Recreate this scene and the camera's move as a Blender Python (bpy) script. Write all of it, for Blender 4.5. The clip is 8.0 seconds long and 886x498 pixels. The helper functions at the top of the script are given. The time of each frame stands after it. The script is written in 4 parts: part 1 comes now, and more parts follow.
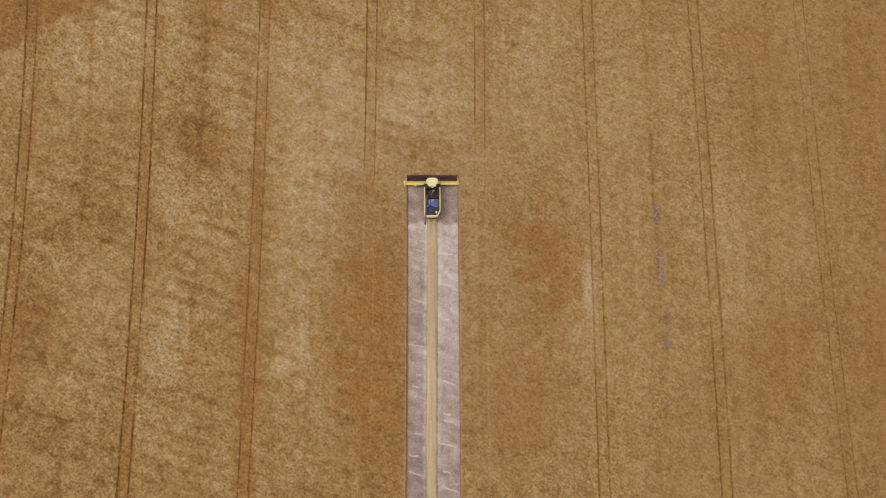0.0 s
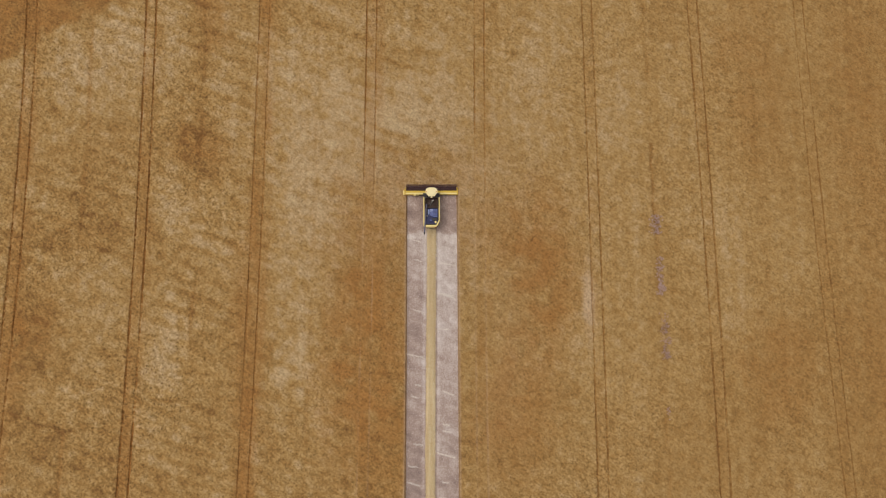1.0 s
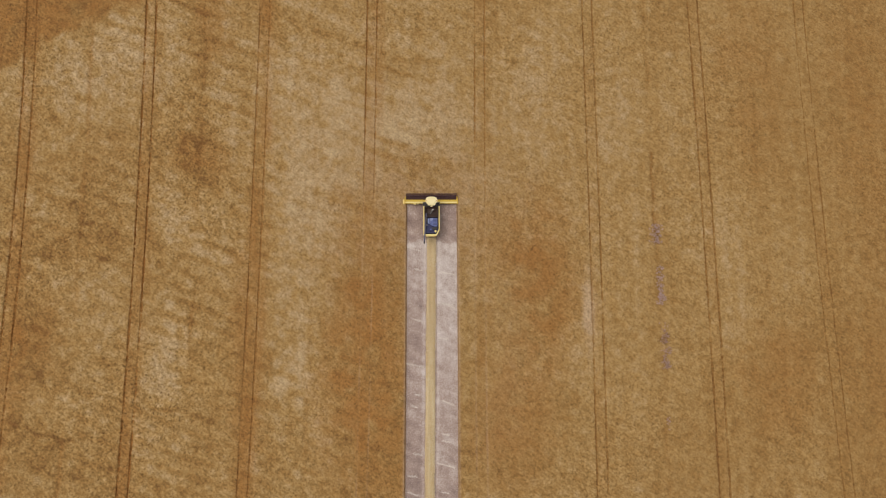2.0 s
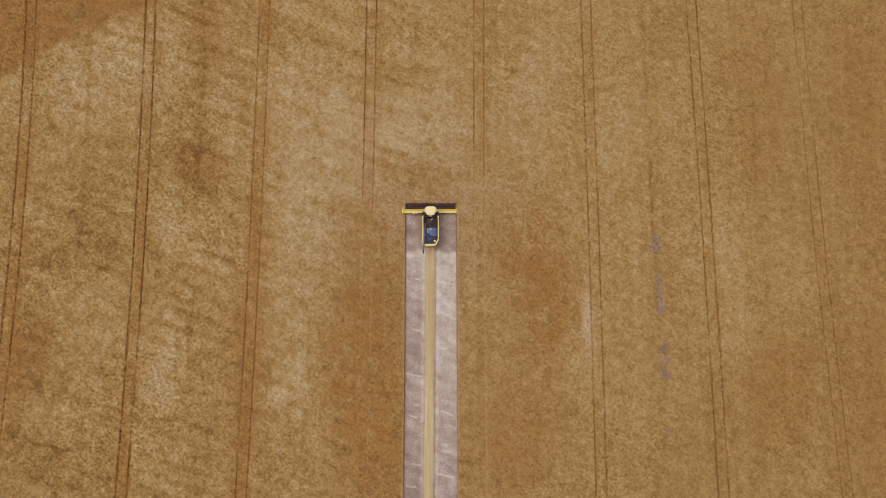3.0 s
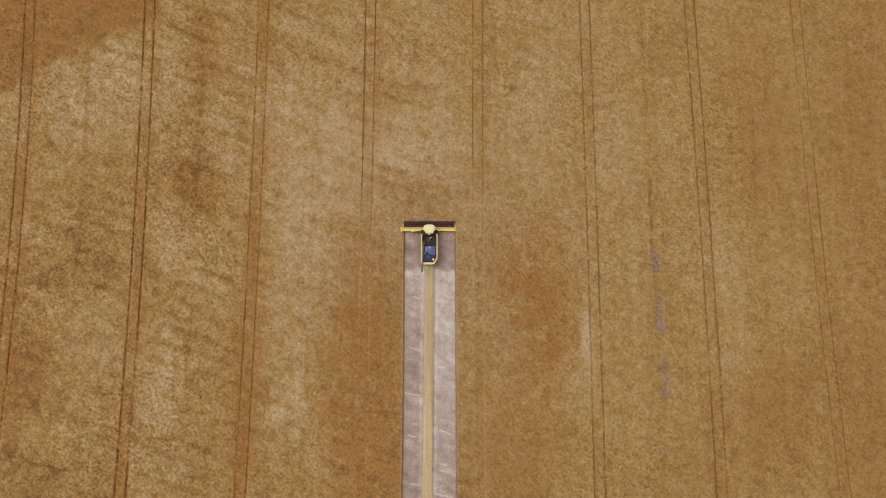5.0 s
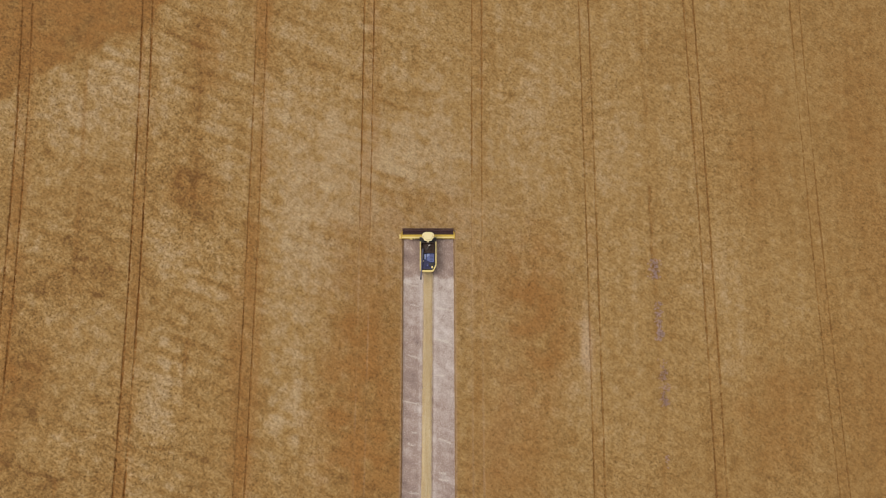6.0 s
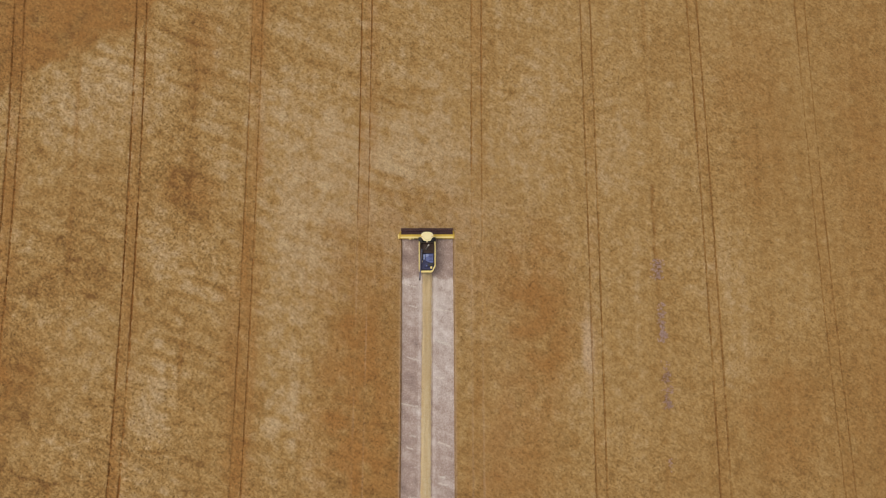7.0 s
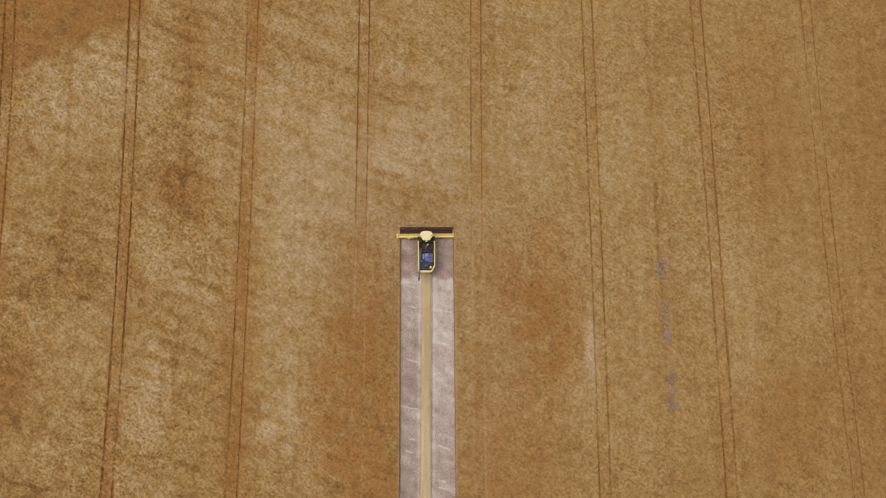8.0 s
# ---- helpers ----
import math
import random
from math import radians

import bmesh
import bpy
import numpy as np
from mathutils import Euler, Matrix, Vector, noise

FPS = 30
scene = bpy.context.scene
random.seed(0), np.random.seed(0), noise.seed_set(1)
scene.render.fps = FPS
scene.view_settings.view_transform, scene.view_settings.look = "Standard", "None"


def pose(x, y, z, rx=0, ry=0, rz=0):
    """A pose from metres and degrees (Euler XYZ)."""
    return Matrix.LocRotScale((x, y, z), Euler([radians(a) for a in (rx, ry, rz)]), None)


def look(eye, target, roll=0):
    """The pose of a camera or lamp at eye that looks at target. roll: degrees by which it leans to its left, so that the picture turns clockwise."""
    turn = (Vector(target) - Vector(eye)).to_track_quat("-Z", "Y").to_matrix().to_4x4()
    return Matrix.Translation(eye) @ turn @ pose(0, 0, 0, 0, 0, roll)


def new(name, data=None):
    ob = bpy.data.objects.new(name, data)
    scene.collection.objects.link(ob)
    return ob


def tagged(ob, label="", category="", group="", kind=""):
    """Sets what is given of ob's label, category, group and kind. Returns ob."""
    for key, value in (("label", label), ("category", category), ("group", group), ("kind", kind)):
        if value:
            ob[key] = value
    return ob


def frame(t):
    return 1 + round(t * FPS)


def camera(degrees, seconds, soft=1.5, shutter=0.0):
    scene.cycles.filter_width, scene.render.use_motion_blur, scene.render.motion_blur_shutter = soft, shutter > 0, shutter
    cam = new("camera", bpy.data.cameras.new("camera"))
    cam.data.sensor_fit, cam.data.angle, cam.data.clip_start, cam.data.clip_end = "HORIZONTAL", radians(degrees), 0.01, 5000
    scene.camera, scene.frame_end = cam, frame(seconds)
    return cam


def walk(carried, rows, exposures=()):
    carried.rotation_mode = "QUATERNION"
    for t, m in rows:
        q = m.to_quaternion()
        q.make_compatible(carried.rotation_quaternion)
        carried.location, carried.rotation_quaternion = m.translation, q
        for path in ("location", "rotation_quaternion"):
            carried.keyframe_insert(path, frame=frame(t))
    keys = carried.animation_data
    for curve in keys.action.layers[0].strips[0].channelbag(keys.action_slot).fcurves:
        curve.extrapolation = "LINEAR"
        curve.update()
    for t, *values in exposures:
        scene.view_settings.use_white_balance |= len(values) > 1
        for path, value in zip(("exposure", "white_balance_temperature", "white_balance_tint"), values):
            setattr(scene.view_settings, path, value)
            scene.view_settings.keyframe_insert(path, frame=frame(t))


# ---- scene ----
cam = camera(62.0, 8.0, soft=1.1)
PATH = [
    (0, (-2.197, -39.572, 152.97), (-2.138, -39.250, 150.996), 9.9),
    (0.5, (-1.982, -38.485, 153.042), (-1.925, -38.165, 151.069), 9.8),
    (1, (-1.867, -37.367, 153.097), (-1.81, -37.047, 151.124), 9.7),
    (1.5, (-1.865, -36.316, 153.138), (-1.808, -35.998, 151.165), 9.8),
    (3, (-1.553, -33.356, 153.385), (-1.497, -33.037, 151.412), 9.7),
    (3.5, (-1.413, -32.404, 153.448), (-1.358, -32.086, 151.474), 9.5),
    (4, (-1.36, -31.529, 153.486), (-1.305, -31.209, 151.513), 9.4),
    (4.5, (-1.308, -30.728, 153.495), (-1.253, -30.406, 151.522), 9.5),
    (6, (-1.173, -28.412, 153.135), (-1.115, -28.086, 151.163), 9.8),
    (6.5, (-1.086, -28.026, 152.18), (-1.028, -27.701, 150.208), 9.9),
    (7, (-0.951, -27.814, 150.648), (-0.893, -27.490, 148.675), 9.8),
    (7.5, (-0.817, -27.631, 149.112), (-0.759, -27.307, 147.139), 9.8),
    (8, (-0.794, -27.317, 147.736), (-0.736, -26.995, 145.763), 9.7),
]
walk(cam, [(t, look(*row)) for t, *row in PATH])
scene.view_settings.exposure = -0.12

# ---- light: a bright overcast sky with a broad veiled sun on the left ----
SUN_FROM = Vector((-0.42, 0.10, 0.90)).normalized()
world = bpy.data.worlds.new("sky")
scene.world = world
world.use_nodes = True
wn, wl = world.node_tree.nodes, world.node_tree.links
sky = wn.new("ShaderNodeTexSky")
sky.sky_type, sky.sun_disc = "NISHITA", False
sky.sun_elevation = math.asin(SUN_FROM.z)
sky.sun_rotation = math.atan2(SUN_FROM.x, SUN_FROM.y)
sky.dust_density, sky.air_density = 4.0, 1.0
veil = wn.new("ShaderNodeMixRGB")
veil.inputs["Fac"].default_value = 0.72
veil.inputs["Color2"].default_value = (7.9, 7.7, 7.4, 1)
wl.new(sky.outputs["Color"], veil.inputs["Color1"])
wl.new(veil.outputs["Color"], wn["Background"].inputs["Color"])
wn["Background"].inputs["Strength"].default_value = 0.1
sun_data = bpy.data.lights.new("sun", "SUN")
sun_data.energy, sun_data.angle, sun_data.color = 1.0, radians(28), (1.0, 0.96, 0.89)
sun = new("sun", sun_data)
sun.matrix_world = look(SUN_FROM * 300, (0, 0, 0))


# ---- materials ----
def material(name, rough=0.85, metal=0.0):
    mat = bpy.data.materials.new(name)
    mat.use_nodes = True
    shader = mat.node_tree.nodes["Principled BSDF"]
    shader.inputs["Roughness"].default_value = rough
    shader.inputs["Metallic"].default_value = metal
    return mat, mat.node_tree.nodes, mat.node_tree.links, shader


def noise_node(nodes, links, scale, detail=4.0, rough=0.55, stretch=None, turn=0.0, twist=0.0):
    tex = nodes.new("ShaderNodeTexNoise")
    tex.inputs["Scale"].default_value = scale
    tex.inputs["Detail"].default_value = detail
    tex.inputs["Roughness"].default_value = rough
    tex.inputs["Distortion"].default_value = twist
    geo = nodes.new("ShaderNodeNewGeometry")
    if stretch:
        m = nodes.new("ShaderNodeMapping")
        m.vector_type = "TEXTURE"
        m.inputs["Scale"].default_value = stretch
        m.inputs["Rotation"].default_value = (0, 0, radians(turn))
        links.new(geo.outputs["Position"], m.inputs["Vector"])
        links.new(m.outputs["Vector"], tex.inputs["Vector"])
    else:
        links.new(geo.outputs["Position"], tex.inputs["Vector"])
    return tex


def ramp_node(nodes, stops):
    ramp = nodes.new("ShaderNodeValToRGB")
    while len(ramp.color_ramp.elements) < len(stops):
        ramp.color_ramp.elements.new(0.5)
    for e, (p, c) in zip(ramp.color_ramp.elements, stops):
        e.position, e.color = p, (*c, 1)
    return ramp


def math_node(nodes, links, op, a, b):
    n = nodes.new("ShaderNodeMath")
    n.operation = op
    for k, v in enumerate((a, b)):
        if isinstance(v, (int, float)):
            n.inputs[k].default_value = v
        else:
            links.new(v, n.inputs[k])
    return n.outputs[0]


def mix_node(nodes, links, fac, a, b, kind="MIX"):
    n = nodes.new("ShaderNodeMixRGB")
    n.blend_type = kind
    for k, v in zip(("Fac", "Color1", "Color2"), (fac, a, b)):
        if isinstance(v, (int, float)):
            n.inputs[k].default_value = v
        elif isinstance(v, tuple):
            n.inputs[k].default_value = (*v, 1)
        else:
            links.new(v, n.inputs[k])
    return n.outputs["Color"]


def painted(name, colour, rough=0.45, metal=0.0, dirt=0.25, dust_haze=(0.42, 0.31, 0.18)):
    """Paint with a film of harvest dust and small scuffs."""
    mat, n, l, s = material(name, rough, metal)
    coarse = noise_node(n, l, 1.3, 5)
    fine = noise_node(n, l, 14, 4)
    f = math_node(n, l, "MULTIPLY", coarse.outputs["Fac"], fine.outputs["Fac"])
    f = math_node(n, l, "MULTIPLY", f, dirt * 4)
    l.new(mix_node(n, l, f, colour, dust_haze), s.inputs["Base Color"])
    l.new(math_node(n, l, "ADD", math_node(n, l, "MULTIPLY", fine.outputs["Fac"], 0.25), rough - 0.1), s.inputs["Roughness"])
    return mat


RIPENESS = [(0.0, (0.215, 0.106, 0.033)), (0.3, (0.328, 0.182, 0.058)), (0.55, (0.396, 0.242, 0.090)),
            (0.8, (0.458, 0.309, 0.156)), (1.0, (0.508, 0.361, 0.196))]


def crop_material(name, lift=0.0, thin=0.0):
    """Ripe wheat: the colour follows how ripe and how dense the stand is, with ears and gaps as fine grain; painted
    haze and falloff too.
    """
    mat, n, l, s = material(name, 0.9)
    attr = n.new("ShaderNodeAttribute")
    attr.attribute_name = "tone_and_light"
    parts = n.new("ShaderNodeSeparateColor")
    l.new(attr.outputs["Color"], parts.inputs["Color"])
    grain = noise_node(n, l, 1.0, 2, 0.5, (0.62, 0.44, 0.5), -38, 0.4)
    clump = noise_node(n, l, 1.0, 2, 0.5, (1.5, 1.1, 1.2), 70)
    # the grain is coarser where the stand is uneven
    rough_stand = math_node(n, l, "ADD", math_node(n, l, "MULTIPLY", attr.outputs["Alpha"], 1.15), 0.2)
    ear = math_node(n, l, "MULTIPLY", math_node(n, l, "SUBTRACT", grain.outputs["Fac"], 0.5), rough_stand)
    tone = math_node(n, l, "ADD", parts.outputs["Red"], math_node(n, l, "MULTIPLY", ear, 0.58))
    tone = math_node(n, l, "ADD", tone, math_node(n, l, "MULTIPLY", math_node(n, l, "SUBTRACT", clump.outputs["Fac"], 0.5), 0.26))
    tone = math_node(n, l, "ADD", tone, lift)
    ramp = ramp_node(n, RIPENESS)
    l.new(tone, ramp.inputs["Fac"])
    colour = mix_node(n, l, parts.outputs["Green"], ramp.outputs["Color"], (0.338, 0.155, 0.042))
    # blue channel: settled dust and painted haze
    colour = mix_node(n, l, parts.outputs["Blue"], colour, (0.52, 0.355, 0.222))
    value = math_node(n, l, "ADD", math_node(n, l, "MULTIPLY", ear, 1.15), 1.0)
    # small gaps between plants, painted dark for shade, more where the stand is uneven
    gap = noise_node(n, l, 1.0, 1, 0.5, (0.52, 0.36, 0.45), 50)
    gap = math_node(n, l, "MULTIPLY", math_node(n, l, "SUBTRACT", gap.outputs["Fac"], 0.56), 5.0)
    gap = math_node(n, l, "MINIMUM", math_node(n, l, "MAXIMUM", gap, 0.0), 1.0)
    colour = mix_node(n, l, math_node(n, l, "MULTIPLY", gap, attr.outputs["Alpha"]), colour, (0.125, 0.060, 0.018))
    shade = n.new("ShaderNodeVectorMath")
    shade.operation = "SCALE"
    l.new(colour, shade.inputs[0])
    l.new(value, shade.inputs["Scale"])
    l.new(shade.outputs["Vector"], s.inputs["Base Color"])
    s.inputs["Specular IOR Level"].default_value = 0.2
    bump = n.new("ShaderNodeBump")
    bump.inputs["Strength"].default_value, bump.inputs["Distance"].default_value = 0.6, 0.1
    l.new(grain.outputs["Fac"], bump.inputs["Height"])
    l.new(bump.outputs["Normal"], s.inputs["Normal"])
    if thin > 0:
        through_leaf, both = n.new("ShaderNodeBsdfTranslucent"), n.new("ShaderNodeMixShader")
        l.new(shade.outputs["Vector"], through_leaf.inputs["Color"])
        both.inputs["Fac"].default_value = thin
        l.new(s.outputs["BSDF"], both.inputs[1])
        l.new(through_leaf.outputs["BSDF"], both.inputs[2])
        l.new(both.outputs["Shader"], n["Material Output"].inputs["Surface"])
    return mat


def litter_material(name, stops, scale, spread=0.6):
    """Loose dry straw, stubble or soil: island and grain variation; the attribute shifts it along the ramp."""
    mat, n, l, s = material(name, 0.9)
    attr = n.new("ShaderNodeAttribute")
    attr.attribute_name = "tone_and_light"
    parts = n.new("ShaderNodeSeparateColor")
    l.new(attr.outputs["Color"], parts.inputs["Color"])
    fine = noise_node(n, l, scale, 4, 0.7)
    wide = noise_node(n, l, 0.8, 4, 0.6)
    t = math_node(n, l, "ADD", parts.outputs["Red"], math_node(n, l, "MULTIPLY", math_node(n, l, "SUBTRACT", fine.outputs["Fac"], 0.5), spread))
    t = math_node(n, l, "ADD", t, math_node(n, l, "MULTIPLY", math_node(n, l, "SUBTRACT", wide.outputs["Fac"], 0.5), spread * 0.7))
    ramp = ramp_node(n, stops)
    l.new(t, ramp.inputs["Fac"])
    l.new(ramp.outputs["Color"], s.inputs["Base Color"])
    s.inputs["Specular IOR Level"].default_value = 0.2
    bump = n.new("ShaderNodeBump")
    bump.inputs["Strength"].default_value, bump.inputs["Distance"].default_value = 0.5, 0.04
    l.new(fine.outputs["Fac"], bump.inputs["Height"])
    l.new(bump.outputs["Normal"], s.inputs["Normal"])
    return mat


CROP = crop_material("ripe_wheat")
EARS = crop_material("wheat_ears", 0.16, 0.4)
STUBBLE = litter_material("stubble", [(0.0, (0.235, 0.165, 0.145)), (0.5, (0.462, 0.342, 0.290)), (1.0, (0.76, 0.675, 0.630))], 3.2, 0.75)
STRAW = litter_material("straw", [(0.0, (0.42, 0.29, 0.15)), (0.5, (0.66, 0.49, 0.265)), (1.0, (0.78, 0.67, 0.46))], 6.0, 0.45)
CHAFF = litter_material("chaff", [(0.0, (0.45, 0.36, 0.30)), (0.5, (0.62, 0.53, 0.45)), (1.0, (0.78, 0.70, 0.62))], 6.0)
SOIL = litter_material("soil", [(0.0, (0.10, 0.06, 0.035)), (0.5, (0.17, 0.105, 0.06)), (1.0, (0.26, 0.17, 0.10))], 3.0)
YELLOW = painted("yellow_paint", (0.72, 0.47, 0.045), 0.4, dirt=0.1)
PALE_YELLOW = painted("pale_yellow_paint", (0.88, 0.70, 0.26), 0.35, dirt=0.06)
ROOF_CREAM = painted("cream_roof", (0.92, 0.78, 0.42), 0.35, dirt=0.04)
MAROON = painted("maroon_reel", (0.060, 0.014, 0.018), 0.5, dirt=0.035)
BLACK = painted("black_steel", (0.016, 0.015, 0.018), 0.5, dirt=0.04)
DARK_BROWN = painted("dusty_tank_steel", (0.045, 0.019, 0.012), 0.6, dirt=0.03)
NAVY = painted("navy_deck", (0.012, 0.016, 0.085), 0.4, dirt=0.02)
# deck blues lightened to hold the sky's reflection in their base colour
BLUE = painted("blue_cover", (0.105, 0.13, 0.31), 0.25, dirt=0.05, dust_haze=(0.3, 0.3, 0.34))
SKY_BLUE = painted("blue_sky_sheen", (0.24, 0.28, 0.48), 0.25, dirt=0.06, dust_haze=(0.4, 0.4, 0.42))
GREY_BLUE = painted("blue_grey_tube", (0.085, 0.085, 0.15), 0.4, dirt=0.08)
STEEL = painted("worn_steel", (0.42, 0.40, 0.37), 0.35, 0.8, dirt=0.2)
RUBBER = painted("tyre_rubber", (0.02, 0.02, 0.02), 0.8, dirt=0.35)
ORANGE = painted("amber_lens", (0.75, 0.25, 0.02), 0.2, dirt=0.05)
RED = painted("red_lens", (0.45, 0.02, 0.02), 0.2, dirt=0.05)
GLASS, *_, gs = material("tinted_glass", 0.05)
gs.inputs["Base Color"].default_value = (0.25, 0.32, 0.33, 1)
gs.inputs["Transmission Weight"].default_value = 1.0


# ---- mesh helpers ----
def mesh_of(name, verts, faces, mat, smooth=False, tone_and_light=None):
    """A mesh from arrays: verts (n, 3) and faces (m, 3 or 4), with optional tone, rust, dust and haze, and gaps per
    vertex.
    """
    me = bpy.data.meshes.new(name)
    verts, faces = np.asarray(verts, np.float32), np.asarray(faces, np.int32)
    k = faces.shape[1]
    me.vertices.add(len(verts))
    me.vertices.foreach_set("co", verts.ravel())
    me.loops.add(faces.size)
    me.loops.foreach_set("vertex_index", faces.ravel())
    me.polygons.add(len(faces))
    me.polygons.foreach_set("loop_start", np.arange(0, faces.size, k, dtype=np.int32))
    if smooth:
        me.polygons.foreach_set("use_smooth", np.ones(len(faces), bool))
    me.update(calc_edges=True)
    if tone_and_light is not None:
        a = me.attributes.new("tone_and_light", "FLOAT_COLOR", "POINT")
        tone_and_light = np.asarray(tone_and_light)
        if tone_and_light.shape[1] == 3:
            tone_and_light = np.c_[tone_and_light, np.zeros(len(verts))]
        a.data.foreach_set("color", tone_and_light.astype(np.float32).ravel())
    me.materials.append(mat)
    me.validate()
    return me


def part(name, bm, mat, parent, label=""):
    me = bpy.data.meshes.new(name)
    bmesh.ops.recalc_face_normals(bm, faces=bm.faces)
    bm.to_mesh(me)
    bm.free()
    me.materials.append(mat)
    ob = new(name, me)
    ob.parent = parent
    return tagged(ob, label=label)


def shape():
    return bmesh.new()


def soften(bm, verts, width, segments=2):
    edges = {e for v in verts for e in v.link_edges}
    if width > 0:
        bmesh.ops.bevel(bm, geom=list(edges), offset=width, segments=segments, affect="EDGES", clamp_overlap=True)


def box(bm, x0, x1, y0, y1, z0, z1, bevel=0.02, turn=None):
    m = pose((x0 + x1) / 2, (y0 + y1) / 2, (z0 + z1) / 2) @ (turn or Matrix()) @ Matrix.Diagonal((x1 - x0, y1 - y0, z1 - z0, 1))
    made = bmesh.ops.create_cube(bm, size=1, matrix=m)
    soften(bm, made["verts"], bevel)
    return bm


def tube(bm, a, b, r, r2=None, seg=12, bevel=0.0):
    a, b = Vector(a), Vector(b)
    m = Matrix.Translation((a + b) / 2) @ (b - a).to_track_quat("Z", "Y").to_matrix().to_4x4()
    made = bmesh.ops.create_cone(bm, cap_ends=True, segments=seg, radius1=r, radius2=r if r2 is None else r2, depth=(b - a).length, matrix=m)
    return made["verts"]


def prism(bm, outline, z0, z1, bevel=0.02, inset=0.0):
    """An upright slab over an outline in plan; inset draws its top in."""
    n = len(outline)
    cx, cy = sum(p[0] for p in outline) / n, sum(p[1] for p in outline) / n
    low = [bm.verts.new((x, y, z0)) for x, y in outline]
    top = [bm.verts.new((x + (cx - x) * inset, y + (cy - y) * inset, z1)) for x, y in outline]
    bm.faces.new(low[::-1])
    bm.faces.new(top)
    for k in range(n):
        bm.faces.new((low[k], low[(k + 1) % n], top[(k + 1) % n], top[k]))
    soften(bm, low + top, bevel)
    return bm


def side_slab(bm, outline, x0, x1, bevel=0.02):
    """A slab with an outline in the (y, z) plane, from x0 to x1."""
    a = [bm.verts.new((x0, y, z)) for y, z in outline]
    b = [bm.verts.new((x1, y, z)) for y, z in outline]
    bm.faces.new(a[::-1])
    bm.faces.new(b)
    n = len(outline)
    for k in range(n):
        bm.faces.new((a[k], a[(k + 1) % n], b[(k + 1) % n], b[k]))
    soften(bm, a + b, bevel)
    return bm


# ---- plan of the field ----
# Each tramline's x at y = 50, -5 and -57; the cut swath's edges likewise.
TRAMS = [(-86.85, -85.6, -86.8), (-60.98, -60.31, -60.94), (-36.06, -36.44, -37.42), (-12.55, -13.1, -13.91),
         (11.21, 10.45, 10.11), (35.06, 34.78, 34.3), (58.72, 59.1, 58.99), (82.8, 83.05, 84.21)]
SWATH_LEFT, SWATH_RIGHT = (-5.35, -5.17, -5.5), (5.55, 5.72, 5.5)
RUT_HALF = (0.16, 0.155, 0.13, 0.12, 0.12, 0.13, 0.14, 0.10)  # half the width of the ruts, tramline by tramline
GAUGE = 1.08          # half the distance between the two ruts of a tramline
CUT_Y = 1.0          # the standing crop begins here, under the reel
CROP_HEIGHT = 0.78
JOINS = [(-72.6, 0.55), (-48.9, 0.6), (-24.6, 0.25), (47.9, 0.4), (71.0, 0.2)]
WEEDY_JOIN = (47.6, -6.0, 10.5)   # a join left bare beside the weeds: x, from y, to y  # thin drill joins between the tramlines


def bend(three, y):
    """The x of a line given at y = 50, -5, -57."""
    y = np.clip(y, -75, 65)
    a, b, c = three
    return (a * (y + 5) * (y + 57) / (55 * 107) - b * (y - 50) * (y + 57) / (55 * 52) + c * (y - 50) * (y + 5) / (107 * 52))


KNOTS = sorted(TRAMS + [SWATH_LEFT, SWATH_RIGHT], key=lambda k: k[1])


def bent(u, y):
    """The x at y of the line that passes u at y = -5: everything in the field follows the tramlines."""
    base = np.array([-130.0] + [k[1] for k in KNOTS] + [130.0])
    shift = np.stack([0 * y] + [bend(k, y) - k[1] for k in KNOTS] + [0 * y], -1)
    at = np.clip(np.searchsorted(base, u) - 1, 0, len(base) - 2)
    f = np.clip((u - base[at]) / (base[at + 1] - base[at]), 0, 1)
    rows = np.arange(len(np.ravel(y)))
    if shift.ndim == 2 and np.ndim(u) == 1 and len(u) == len(shift):
        return u + shift[rows, at] * (1 - f) + shift[rows, at + 1] * f
    return u


def grown(edge, far, step):
    """Steps that grow from edge out to far."""
    out, at = [], edge
    while at < far:
        step *= 1.35
        at += step
        out.append(at)
    return out


# Smooth random maps of the stand, half a metre a cell.
rng = np.random.default_rng(7)
MX, MY, CELL = 640, 480, 0.5
fx, fy = np.meshgrid(np.fft.fftfreq(MX, CELL), np.fft.fftfreq(MY, CELL))


def smooth_map(long, wide, angle, spacing=0.0):
    """Noise with the given correlation lengths, along and across a direction in degrees; spacing sets furrows across it."""
    c, s = math.cos(radians(angle)), math.sin(radians(angle))
    a, b = fx * c + fy * s, -fx * s + fy * c
    if spacing:
        b = np.abs(b) - 1 / spacing
    spec = np.exp(-2 * math.pi ** 2 * ((a * long) ** 2 + (b * wide) ** 2))
    m = np.fft.ifft2(np.fft.fft2(rng.standard_normal((MY, MX))) * spec).real
    return (m / m.std()).astype(np.float32)


def sampled(m, x, y):
    i = np.clip((x + MX * CELL / 2) / CELL, 0, MX - 2)
    j = np.clip((y + MY * CELL / 2) / CELL, 0, MY - 2)
    a, b = i.astype(int), j.astype(int)
    u, v = i - a, j - b
    return (m[b, a] * (1 - u) + m[b, a + 1] * u) * (1 - v) + (m[b + 1, a] * (1 - u) + m[b + 1, a + 1] * u) * v


SLANT, SLANT_FINE = smooth_map(3.5, 0.8, -22), smooth_map(1.2, 0.45, -28)
SPECK = smooth_map(0.45, 0.36, -30)
HATCH = smooth_map(3.4, 1.5, -19, 3.4)      # slanting ripples left by wind
MOTTLE, CLOUD = smooth_map(1.1, 0.8, 80), smooth_map(7, 5, 60)
